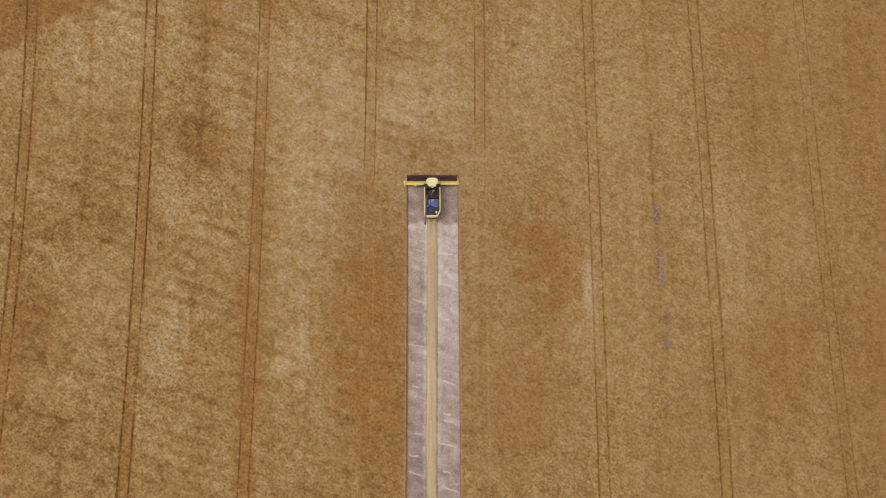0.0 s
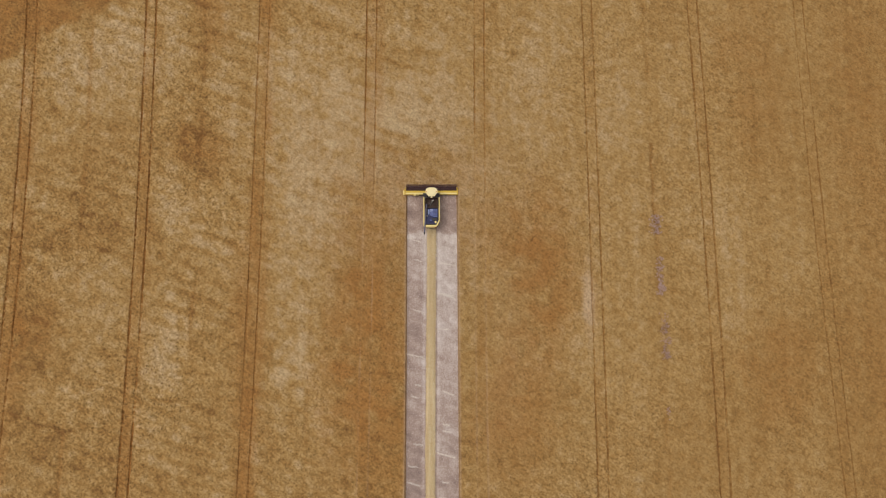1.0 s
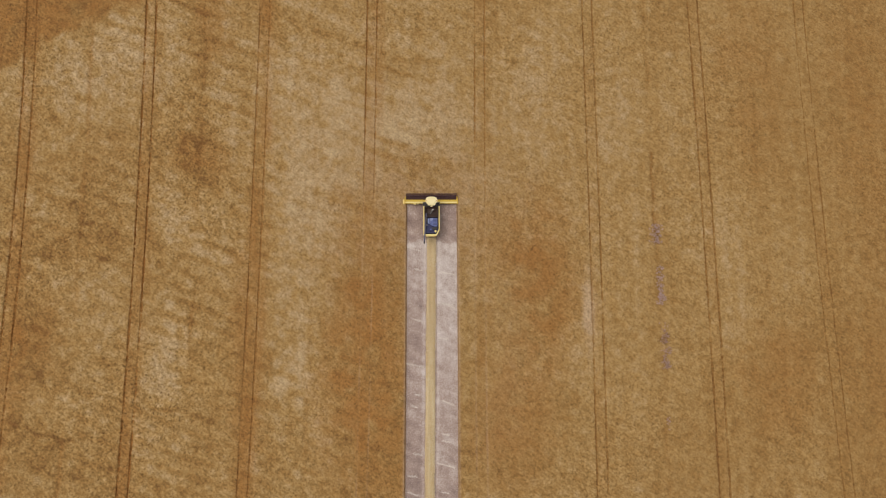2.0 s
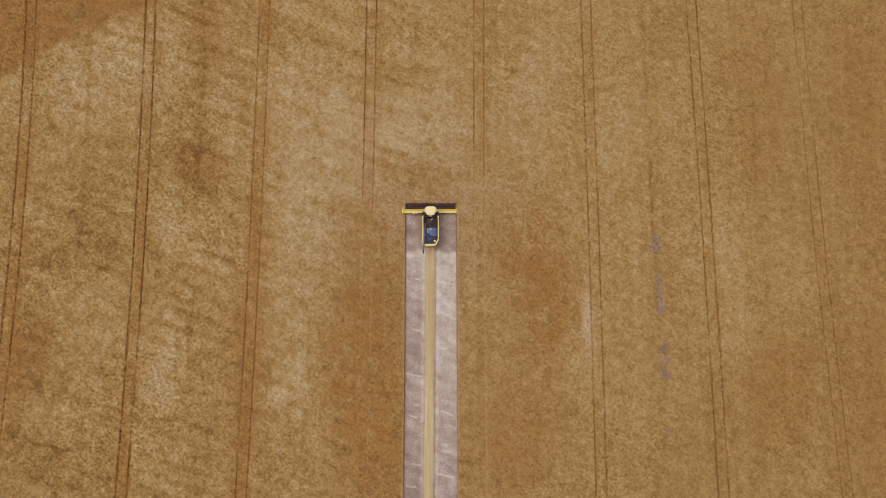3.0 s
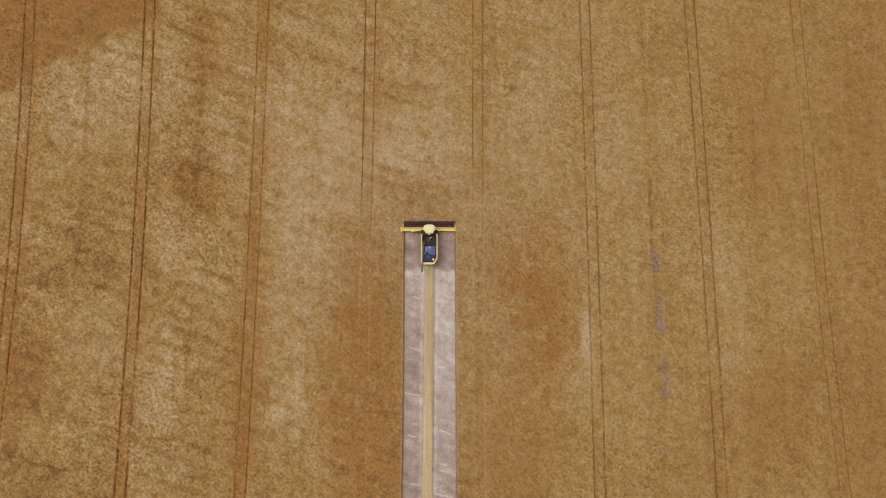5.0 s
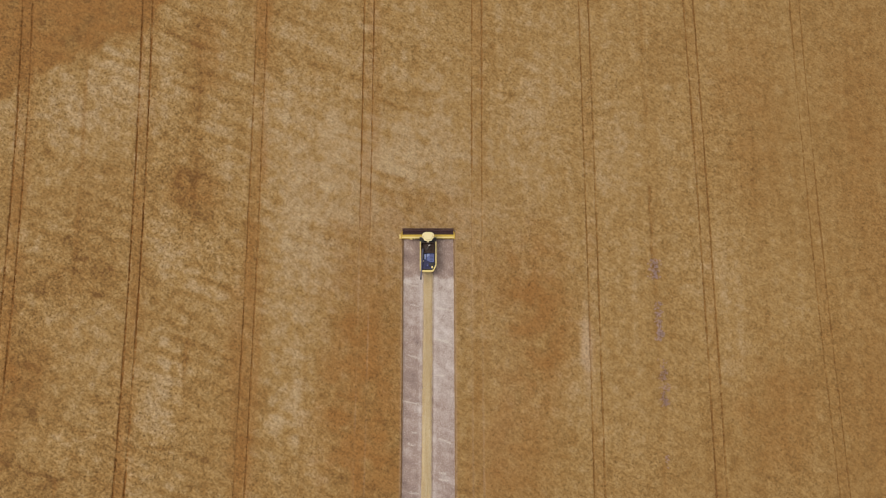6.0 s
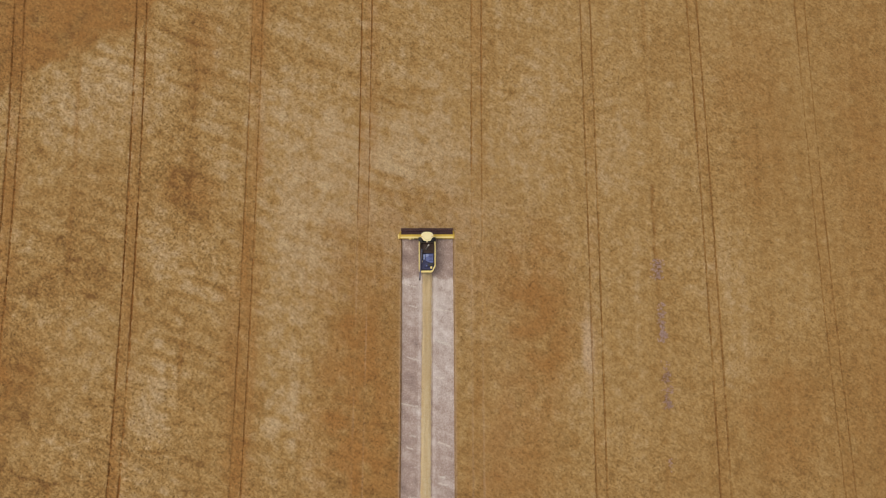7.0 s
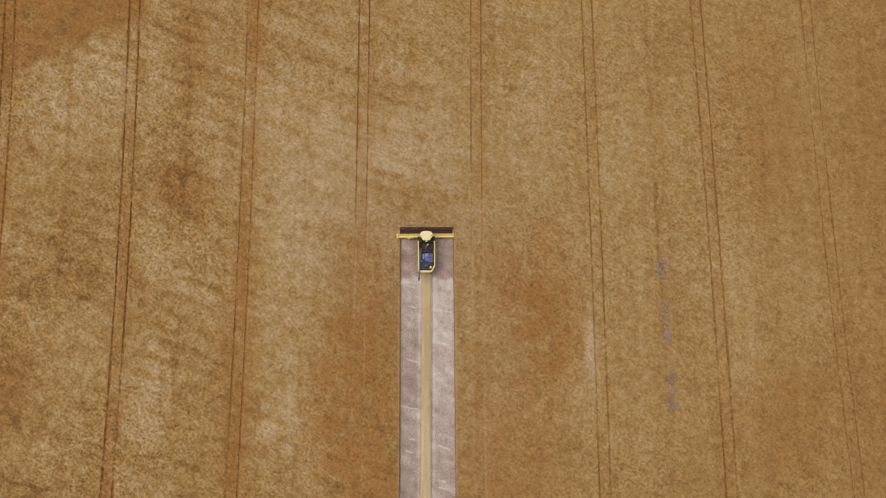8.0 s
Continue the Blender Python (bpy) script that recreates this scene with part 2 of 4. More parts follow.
ROWS_ALONG, RAGGED, RAGGED2 = smooth_map(7, 0.42, 90), smooth_map(0.7, 0.7, 0), smooth_map(3, 0.6, 90)

# Zones of the stand: x, y, half-width, half-length, strength.
BROWN_ZONES = [(-81, -28.75, 4, 7, 0.6), (-84, -30.75, 1, 14, 0.5), (-47, 42.25, 3, 5, 0.45), (-46.5, 33.25, 4, 3, 0.3), (-49, 11.45, 5, 4, 0.5),
               (-47, 6.25, 4, 3, 0.3), (-68, 10.25, 4, 6, 0.1), (-37, -33.75, 2.5, 26, 0.6), (-17, -28.75, 5, 24, 0.5), (-10, -40.75, 6, 22, 0.95),
               (-10, -4.75, 5, 12, 0.35), (24, -19.75, 6, 15, 0.9), (15, -7.75, 8, 7, 0.4), (17, -44.75, 7, 13, 0.55), (71, 27.25, 7, 16, 0.5),
               (71.5, -37.75, 7, 10, 0.65), (99, 19.25, 10, 26, 0.55), (95, -38.75, 9, 22, 0.45), (1, 5.25, 9, 3.5, 0.3)]
PALE_ZONES = [(-72, 30.25, 10, 9, 0.8), (-75, 19.25, 8, 7, 0.55), (-65, 36.25, 4, 8, 0.5), (-88, 20.25, 3, 9, 0.55), (-55.5, 30.25, 3.5, 9, 0.45),
              (-43.5, 25.25, 4, 3, 0.4), (-42, 12.25, 4, 6, 0.4), (-53, -3.75, 4, 7, 0.55), (-45, -6.75, 4, 5, 0.3), (-73, -16.75, 8, 6, 0.6),
              (-69, -26.75, 7, 4, 0.45), (-71.5, -37.75, 8, 5, 0.4), (-54, -30.25, 4, 8, 0.9), (-54, -47.75, 4.5, 9, 0.7), (-29, 24.25, 5, 16, 0.36),
              (-19, 19.25, 5, 8, 0.45), (-26, 2.25, 6, 6, 0.6), (32.7, -23.4, 0.6, 5.2, 1)]
FADED_ZONES = [(-22, -12.75, 6, 5, 0.4), (-30, -19.75, 4, 8, 0.4), (-27.5, -33.75, 5, 9, 0.45), (-20, -44.75, 5, 6, 0.3), (-5, 16.25, 6, 4, 0.5),
               (4.5, 15.75, 4, 3, 0.45), (-3, 24.25, 6, 4, 0.3), (24, 30.25, 7, 5, 0.35), (21, 17.25, 6, 8, 0.3), (29.5, -34.5, 2.5, 5, 0.3),
               (20, -34.75, 5, 4, 0.35), (39.5, 17.75, 3, 10, 0.35), (54, 16.25, 3, 12, 0.35), (63.5, -9.75, 6, 10, 0.4), (67, -26.75, 6, 5, 0.4),
               (79, -13.25, 3, 6, 0.3), (44, -36.75, 6, 10, 0.2)]
THIN_ZONES = [(-49.5, 11.45, 5, 3, 0.6), (-49, 35.25, 2, 8, 0.4), (-50, 5.25, 3, 4, 0.35), (-81, -11.75, 6, 3, 0.3), (-73, -10.5, 6, 1.8, 0.4), (-81, -28.75, 3, 7, 0.4),
              (-68, -5.75, 7, 3, 0.25), (-15, 22.25, 2, 11, 0.25), (-5, 30.25, 6, 3, 0.25), (16, 38.25, 5, 6, 0.2), (53, 40.25, 5, 7, 0.25)]
# Slanting lines where the stand is thin: from x, y to x, y, strength.
SLANT_LINES = [(-79.2, -9.6, -61.4, -14.5, 0.32), (-57.6, -15.6, -51.9, -18.2, 0.25), (-83.9, -45.7, -70.1, -50, 0.28), (-77.2, -35.9, -69.2, -36.5, 0.12),
               (-55.3, 38.5, -40.4, 34.4, 0.22), (-73.3, 1.6, -61.5, -2.3, 0.18), (-71.8, -4.9, -63.9, -8.2, 0.2), (-21.8, 33.3, -17.9, 31.6, 0.18),
               (-10.8, 30, 1.4, 25.3, 0.2), (17.5, 31.7, 24, 28.9, 0.15), (-59.5, -42.8, -50.6, -43.4, 0.15), (-57.3, 45.9, -50.2, 42, 0.15)]


def zones(rows, x, y):
    total = np.zeros_like(x)
    wx, wy = x + 1.0 * sampled(MOTTLE, x, y) + 0.8 * sampled(CLOUD, x, y), y + 1.5 * sampled(SLANT, x, y)
    for cx, cy, rx, ry, s in rows:
        k = min(1.0, rx / 6)
        total += s * np.exp(-0.7 * (((x + k * (wx - x) - cx) / (rx + 0.5)) ** 2 + ((wy - cy) / (ry + 1)) ** 2) ** 1.5)
    return np.clip(total, 0, 1)


def stand(x, y):
    """Tone, rust and dust of the crop at places in the field, with haze and lens falloff painted in."""
    lively = np.interp(x, [-90, -40, 0, 40, 90], [1.0, 0.95, 0.75, 0.4, 0.28])
    brown, pale = zones(BROWN_ZONES, x, y), zones(PALE_ZONES + FADED_ZONES, x, y)
    # a later-sown corner with a clear slanting border
    border = np.interp(x, [-95, -83, -73, -61, -55], [28.2, 34.2, 40.7, 45.2, 55.2]) + 0.9 * sampled(MOTTLE, x, y) + 0.5 * sampled(RAGGED, x, y)
    corner = np.clip(0.5 + (y - border) / 3.0, 0, 1)
    brown, pale = np.maximum(brown, 0.85 * corner), pale * (1 - corner)
    thin = zones(THIN_ZONES, x, y)
    bleached = zones([(32.8, -23.4, 0.6, 5.0, 1)], x, y)
    spotty = np.exp(-(((x + 22) / 16) ** 2 + ((y + 45) / 22) ** 2))
    tone = 0.50 + 0.06 * bleached - 0.16 * brown + 0.27 * pale - 0.34 * thin - 0.06 * np.clip((-20 - x) / 30, 0, 1)
    tone += lively * (1 - 0.5 * brown) * ((0.022 + 0.04 * np.exp(-((x + 22) / 36) ** 2) * np.clip((y + 12) / 12, 0, 1)) * sampled(SLANT, x, y) + 0.04 * sampled(SLANT_FINE, x, y) + (0.03 + 0.05 * spotty) * sampled(MOTTLE, x, y))
    rippled = np.interp(x, [-95, -60, -30, 10, 50], [0.13, 0.15, 0.09, 0.045, 0.015]) * np.clip(0.7 + 0.5 * sampled(CLOUD, x, y), 0.1, 1.5)
    tone -= rippled * np.clip(sampled(HATCH, x, y) - 0.3, -0.25, 1.2)
    tone += 0.02 * sampled(CLOUD, x, y) + 0.03 * sampled(ROWS_ALONG, x, y) + (0.04 + 0.04 * lively) * sampled(SPECK, x, y)
    for x0, y0, x1, y1, s in SLANT_LINES:
        f = np.clip((x - x0) / (x1 - x0), 0, 1)
        off = np.abs(y - y0 - f * (y1 - y0) - 0.3 * sampled(MOTTLE, x, 0 * y + y0))
        tone -= 1.7 * s * np.exp(-(off / 0.45) ** 2) * np.clip(np.minimum(x - x0 + 1, x1 + 1 - x) / 2, 0, 1) * np.clip(0.6 + 0.5 * sampled(RAGGED, x, y), 0, 1.2)
    # airborne haze, right of the swath and round the machine, put into colour
    dust_haze = 0.14 * np.exp(-(((x - 11) / 7) ** 2 + ((y + 26) / 22) ** 2)) * np.clip(0.7 + 0.4 * sampled(CLOUD, x, y), 0, 1)
    dust_haze += 0.55 * bleached + 0.06 * np.exp(-((x / 17) ** 2 + ((y - 1) / 16) ** 2)) * np.clip(0.8 + 0.3 * sampled(CLOUD, x + 20, y), 0, 1.2)
    # lens falloff put into the tone: brighter mid-field, darker right and south
    tone += 0.2 * np.exp(-((x / 30) ** 2 + ((y - 6) / 28) ** 2))
    tone -= 0.09 * np.clip((x - 45) / 40, 0, 1) + 0.05 * corner + 0.05 * np.clip((-30 - y) / 20, 0, 1)
    rust = np.maximum(0.85 * brown, 0.2 * thin) * np.clip(0.76 + 0.26 * sampled(MOTTLE, x, y) + 0.12 * sampled(SLANT_FINE, x, y), 0, 1)
    rust = rust * np.interp(x, [25, 60], [1.0, 0.7]) * (1 - 0.75 * pale)
    return tone, rust, dust_haze


def tram_wear(x, y):
    """0 to 1: how far a place lies between the two ruts of a tramline."""
    wear = np.zeros_like(x)
    for k, t in enumerate(TRAMS):
        d = np.abs(x - bend(t, y))
        wear = np.maximum(wear, np.clip(1.75 - d, 0, 0.7) / 0.7 * (0.85, 0.6, 0.85, 0.5, 0.35, 0.3, 0.3, 0.2)[k])
    return wear


# ---- ground ----
def build_ground():
    """Bare soil under the whole farmland, out to the horizon."""
    xs = np.array(sorted([-v for v in grown(120, 2500, 10)] + list(np.linspace(-120, 120, 25)) + grown(120, 2500, 10)))
    gx, gy = np.meshgrid(xs, xs)
    idx = np.arange(gx.size).reshape(gx.shape)
    faces = np.stack([idx[:-1, :-1], idx[:-1, 1:], idx[1:, 1:], idx[1:, :-1]], -1).reshape(-1, 4)
    verts = np.stack([gx, gy, np.zeros_like(gx)], -1).reshape(-1, 3)
    me = mesh_of("ground", verts, faces, SOIL, tone_and_light=np.full((len(verts), 3), 0.5))
    tagged(new("ground", me), "dry brown soil under the ripe wheat field", "ground", kind="structure")


# ---- the standing crop ----
def canopy_height(x, y):
    """How high the ears stand: gentle waves, and shorter between the ruts."""
    waves = 0.035 * sampled(SLANT, x, y) + 0.035 * sampled(SLANT_FINE, x, y) + 0.03 * sampled(MOTTLE, x, y) + 0.05 * sampled(SPECK, x, y)
    return CROP_HEIGHT + waves - 0.10 * tram_wear(x, y)


def crop_columns():
    u = list(np.arange(-112, 112.01, 0.25)) + [v for v in grown(112, 2450, 0.4)] + [-v for v in grown(112, 2450, 0.4)]
    for t in TRAMS:
        for side in (-GAUGE, GAUGE):
            u = [v for v in u if abs(v - t[1] - side) > 0.42]
            u += [t[1] + side + d for d in (-0.4, -0.29, -0.2, -0.13, -0.08, -0.03, 0.03, 0.08, 0.13, 0.2, 0.29, 0.4)]
    for edge, inward in ((SWATH_LEFT[1], 1), (SWATH_RIGHT[1], -1)):
        u = [v for v in u if abs(v - edge) > 0.3]
        u += [edge + inward * d for d in (-0.28, -0.16, -0.07, 0.0, 0.22)]
    return np.array(sorted(u))


def build_crop():
    """The canopy of the standing wheat: rough, with ruts sunk into it and a clean wall along the swath."""
    u = crop_columns()
    rows = sorted([-v for v in grown(78, 2450, 0.5)] + list(np.arange(-78, 70.01, 0.25)) + grown(70, 2450, 0.5))
    y1 = np.array(rows)
    ny, nx = len(y1), len(u)
    ug, y = np.meshgrid(u, y1)
    x = bent(ug.ravel(), y.ravel()).reshape(ug.shape)
    tone, rust, dust_haze = stand(x, y)
    near = (np.abs(x) < 115) & (y > -80) & (y < 72)
    white = rng.standard_normal(x.shape) * np.clip(np.gradient(u) / 0.25, 0, 1)[None, :]
    h = canopy_height(x, y) + np.where(near, 0.03 * white, 0)
    # small holes in the stand, more of them where it is thin
    hole = near & (rng.random(x.shape) < 0.004 + 0.05 * zones(THIN_ZONES, x, y)) & (np.gradient(u) > 0.2)[None, :]
    h = np.where(hole, h - rng.uniform(0.1, 0.35, x.shape), h)
    wear = tram_wear(x, y)
    for k, t in enumerate(TRAMS):
        for side in (-GAUGE, GAUGE):
            dash = rng.standard_normal(ny + 1)
            dash = (dash[:-1] + 0.6 * dash[1:])[:, None] / 1.17
            d = np.abs(x - bend(t, y) - side + 0.02 * np.roll(dash, 9, 0))
            half = RUT_HALF[k] + 0.03 * sampled(RAGGED, x + 3 * k + side, y) + 0.025 * dash
            fresh = np.clip((y + 14) / 28, 0.15, 1) if k in (3, 4) else 1.0
            strength = fresh * (0.9, 0.95, 0.65, 0.7, 0.65, 0.68, 0.75, 0.52)[k] * np.clip(0.78 + 0.2 * sampled(RAGGED2, x + 11 * k + 4 * side, y) + 0.3 * dash, 0.15, 1)
            m = np.clip((half + 0.05 - d) / 0.06, 0, 1) * strength
            # sunlit crop edge beside the rut, painted as a pale line
            sunlit_edge = np.exp(-((d - 0.3) / 0.1) ** 2) * np.clip(0.35 + 0.5 * sampled(RAGGED, x - 6 * k, y + 9 * side), 0, 1)
            tone = tone + (0.26, 0.26, 0.16, 0.1, 0.1, 0.1, 0.1, 0.08)[k] * sunlit_edge
            h = h * (1 - m) + 0.3 * m
            rust = np.maximum(rust * (1 - m), (0.9 if k < 5 else 0.35) * m)
            tone = tone - (0.2 if k < 5 else 0.4) * m
            if k in (3, 4):
                dust_haze = dust_haze + 0.2 * np.clip((half + 0.1 - d) / 0.1, 0, 1) * np.clip((8 - y) / 12, 0, 1) * np.clip(0.5 + 0.5 * sampled(RAGGED2, x + 7 * side, y), 0, 1)
    for u0, s in JOINS:
        d = np.abs(ug - u0 - 0.1 * sampled(RAGGED2, ug, y))
        m = np.exp(-(d / 0.5) ** 2) * s * np.clip(0.45 + 0.6 * sampled(RAGGED2, x + 30, y), 0, 1)
        h -= 0.2 * m
        tone = tone - 0.3 * m
        rust = np.maximum(rust, 0.5 * m)
    bare = np.exp(-((x - WEEDY_JOIN[0] - 0.15 * sampled(RAGGED, x, y)) / 0.32) ** 2) * (y > WEEDY_JOIN[1]) * (y < WEEDY_JOIN[2])
    bare = bare * np.clip(0.7 + 0.4 * sampled(RAGGED, x + 12, y), 0, 1)
    h, tone, rust = h - 0.35 * bare, tone - 0.3 * bare, np.maximum(rust, 0.4 * bare)
    tone = tone + np.where(near, 0.035 * white, 0)
    tone -= 0.08 * wear
    for t, s in zip(TRAMS, (0.4, 0.18, 0.55, 0.3, 0.15)):
        rust = np.maximum(rust, s * np.exp(-((x - bend(t, y) - 0.5) / 2.3) ** 4) * np.clip(0.75 + 0.4 * sampled(RAGGED2, x + 25, y), 0, 1.2))
    rust = np.maximum(rust, wear * np.clip(0.36 + 0.22 * sampled(RAGGED2, x + 15, y), 0.1, 0.95))
    # pale fringe along both cut edges
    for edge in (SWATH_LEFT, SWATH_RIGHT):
        dust_haze = dust_haze + 0.55 * np.exp(-((x - bend(edge, y)) / 0.28) ** 2) * (y < CUT_Y)
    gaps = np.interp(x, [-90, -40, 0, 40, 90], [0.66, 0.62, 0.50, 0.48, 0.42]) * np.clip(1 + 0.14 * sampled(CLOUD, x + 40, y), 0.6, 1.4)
    left, right = SWATH_LEFT[1] + 0.1, SWATH_RIGHT[1] - 0.1
    inside = (ug > left) & (ug < right) & (y < CUT_Y - 0.01)
    for edge in (SWATH_LEFT, SWATH_RIGHT):
        h = np.where((np.abs(ug - edge[1]) < 0.02) & (y < CUT_Y - 0.01), 0.6 * h, h)
    h = np.where(inside, 0.02, np.maximum(h, 0.05))
    idx = np.arange(ny * nx).reshape(ny, nx)
    faces = np.stack([idx[:-1, :-1], idx[:-1, 1:], idx[1:, 1:], idx[1:, :-1]], -1)
    mid_u, mid_y = (u[:-1] + u[1:]) / 2, (y1[:-1] + y1[1:]) / 2
    cut = ((mid_u > left + 0.06) & (mid_u < right - 0.06))[None, :] & (mid_y < CUT_Y - 0.25)[:, None]
    faces = faces[~cut].reshape(-1, 4)
    jitter = np.where(near & (h > 0.3), 0.05, 0.0) * np.clip(np.gradient(u) / 0.25, 0, 1)[None, :]
    verts = np.stack([x + jitter * rng.standard_normal(x.shape), y + jitter * rng.standard_normal(x.shape), h], -1).reshape(-1, 3)
    me = mesh_of("wheat_crop", verts, faces, CROP, tone_and_light=np.stack([tone, rust, dust_haze, gaps], -1).reshape(-1, 4))
    tagged(new("wheat_crop", me), "ripe golden-brown wheat standing in a mottled field with tramlines", "wheat", kind="stuff")


def blades(x, y, z, height, width, lean, flat=0.0):
    """Arrays of thin upright triangles, one a stalk; flat lays them down."""
    n = len(x)
    a = rng.uniform(0, 2 * math.pi, n)
    side = np.stack([np.cos(a), np.sin(a), 0 * a], -1) * (width / 2)
    b = rng.uniform(0, 2 * math.pi, n)
    tip = np.stack([np.cos(b) * lean, np.sin(b) * lean, np.full(n, 1.0 - flat)], -1) * np.reshape(height, (-1, 1))
    foot = np.stack([x, y, z], -1)
    verts = np.stack([foot - side, foot + side, foot + tip], 1).reshape(-1, 3)
    return verts, np.arange(3 * n).reshape(-1, 3)


def in_swath(x, y):
    return (x > bend(SWATH_LEFT, y)) & (x < bend(SWATH_RIGHT, y)) & (y < CUT_Y)


def build_ears():
    """Ears and leaves that stand out of the canopy."""
    n, near = 330000, 240000
    x = np.r_[rng.uniform(-108, 108, n), rng.normal(0, 17, near)]
    y = np.r_[rng.uniform(-74, 66, n), rng.normal(-4, 17, near)]
    broad = np.arange(n + near) < n
    keep = ~in_swath(x, y)
    for t in TRAMS:
        for side in (-GAUGE, GAUGE):
            keep &= np.abs(x - bend(t, y) - side) > 0.24
    x, y, broad = x[keep], y[keep], broad[keep]
    tone, rust, dust_haze = stand(x, y)
    z = canopy_height(x, y) - 0.07
    width = np.where(broad, 0.09, 0.04)[:, None]
    verts, faces = blades(x, y, z, rng.uniform(0.14, 0.34, len(x)), width, 0.75, 0.35)
    # narrow ears round the machine are lightened against their own shade
    tone = tone + 0.12 * rng.standard_normal(len(x)) - 0.08 * tram_wear(x, y) + np.where(broad, 0.0, 0.2)
    rust = np.maximum(rust, 0.4 * tram_wear(x, y))
    me = mesh_of("wheat_ears", verts, faces, EARS, tone_and_light=np.repeat(np.stack([tone, rust, dust_haze], -1), 3, 0))
    tagged(new("wheat_ears", me), "bristly ripe wheat ears above the golden crop", "wheat", kind="stuff")


def build_edge_stalks():
    """Whole stalks along the cut wall of the crop and in front of the reel."""
    n = 15000
    y = rng.uniform(-76, CUT_Y, 2 * n)
    which = np.arange(2 * n) < n
    x = np.where(which, bend(SWATH_LEFT, y) - rng.uniform(-0.06, 0.3, 2 * n), bend(SWATH_RIGHT, y) + rng.uniform(-0.06, 0.3, 2 * n))
    m = 2500
    x = np.r_[x, rng.uniform(-5.3, 5.6, m)]
    y = np.r_[y, rng.uniform(CUT_Y - 0.05, CUT_Y + 0.3, m)]
    tone, rust, dust_haze = stand(x, y)
    verts, faces = blades(x, y, 0 * x, rng.uniform(0.6, 0.92, len(x)), 0.05, 0.14)
    # edge stalks are paler than the stand
    tone = tone + 0.2 + 0.1 * rng.standard_normal(len(x))
    dust_haze = dust_haze + 0.25
    me = mesh_of("wheat_stalks", verts, faces, EARS, tone_and_light=np.repeat(np.stack([tone, rust, dust_haze], -1), 3, 0))
    tagged(new("wheat_stalks", me), "upright wheat stalks along the edge of the cut swath", "wheat", kind="stuff")


# ---- the cut swath ----
SPREAD_Y = -8.4       # chaff lies on the stubble behind this line


def swath_x(u, y):
    """u from -1 to 1 across the swath."""
    a, b = bend(SWATH_LEFT, y), bend(SWATH_RIGHT, y)
    return (a + b) / 2 + u * (b - a) / 2


def row_x(y):
    """The middle of the straw row."""
    return np.interp(y, [-57, -25, -8], [-0.42, 0.0, 0.2])


def chaff_front(x, y):
    """Where the chaff begins: a bow on one side of the machine, nearly straight on the other."""
    d = np.abs(x - row_x(y))
    return SPREAD_Y - np.where(x < 0, 0.09 * (d - 1.5) ** 2, 0.04 * d ** 2) + 0.35 * sampled(RAGGED, x, y)


def chaff_cover(x, y):
    """0 to 1: how thickly chaff lies on the stubble, with haze near the machine painted in."""
    cover = np.clip((chaff_front(x, y) - y) / 0.9, 0, 1)
    side = np.where(x > row_x(y), 1.1, 0.6)
    # white haze near the machine is painted in as thicker cover
    fade = np.interp(y, [-60, -28, -12], [0.28, 0.5, 1.0])
    return cover * side * fade * np.clip(0.85 + 0.12 * sampled(MOTTLE, 3 * x, 2 * y), 0.2, 1.2)


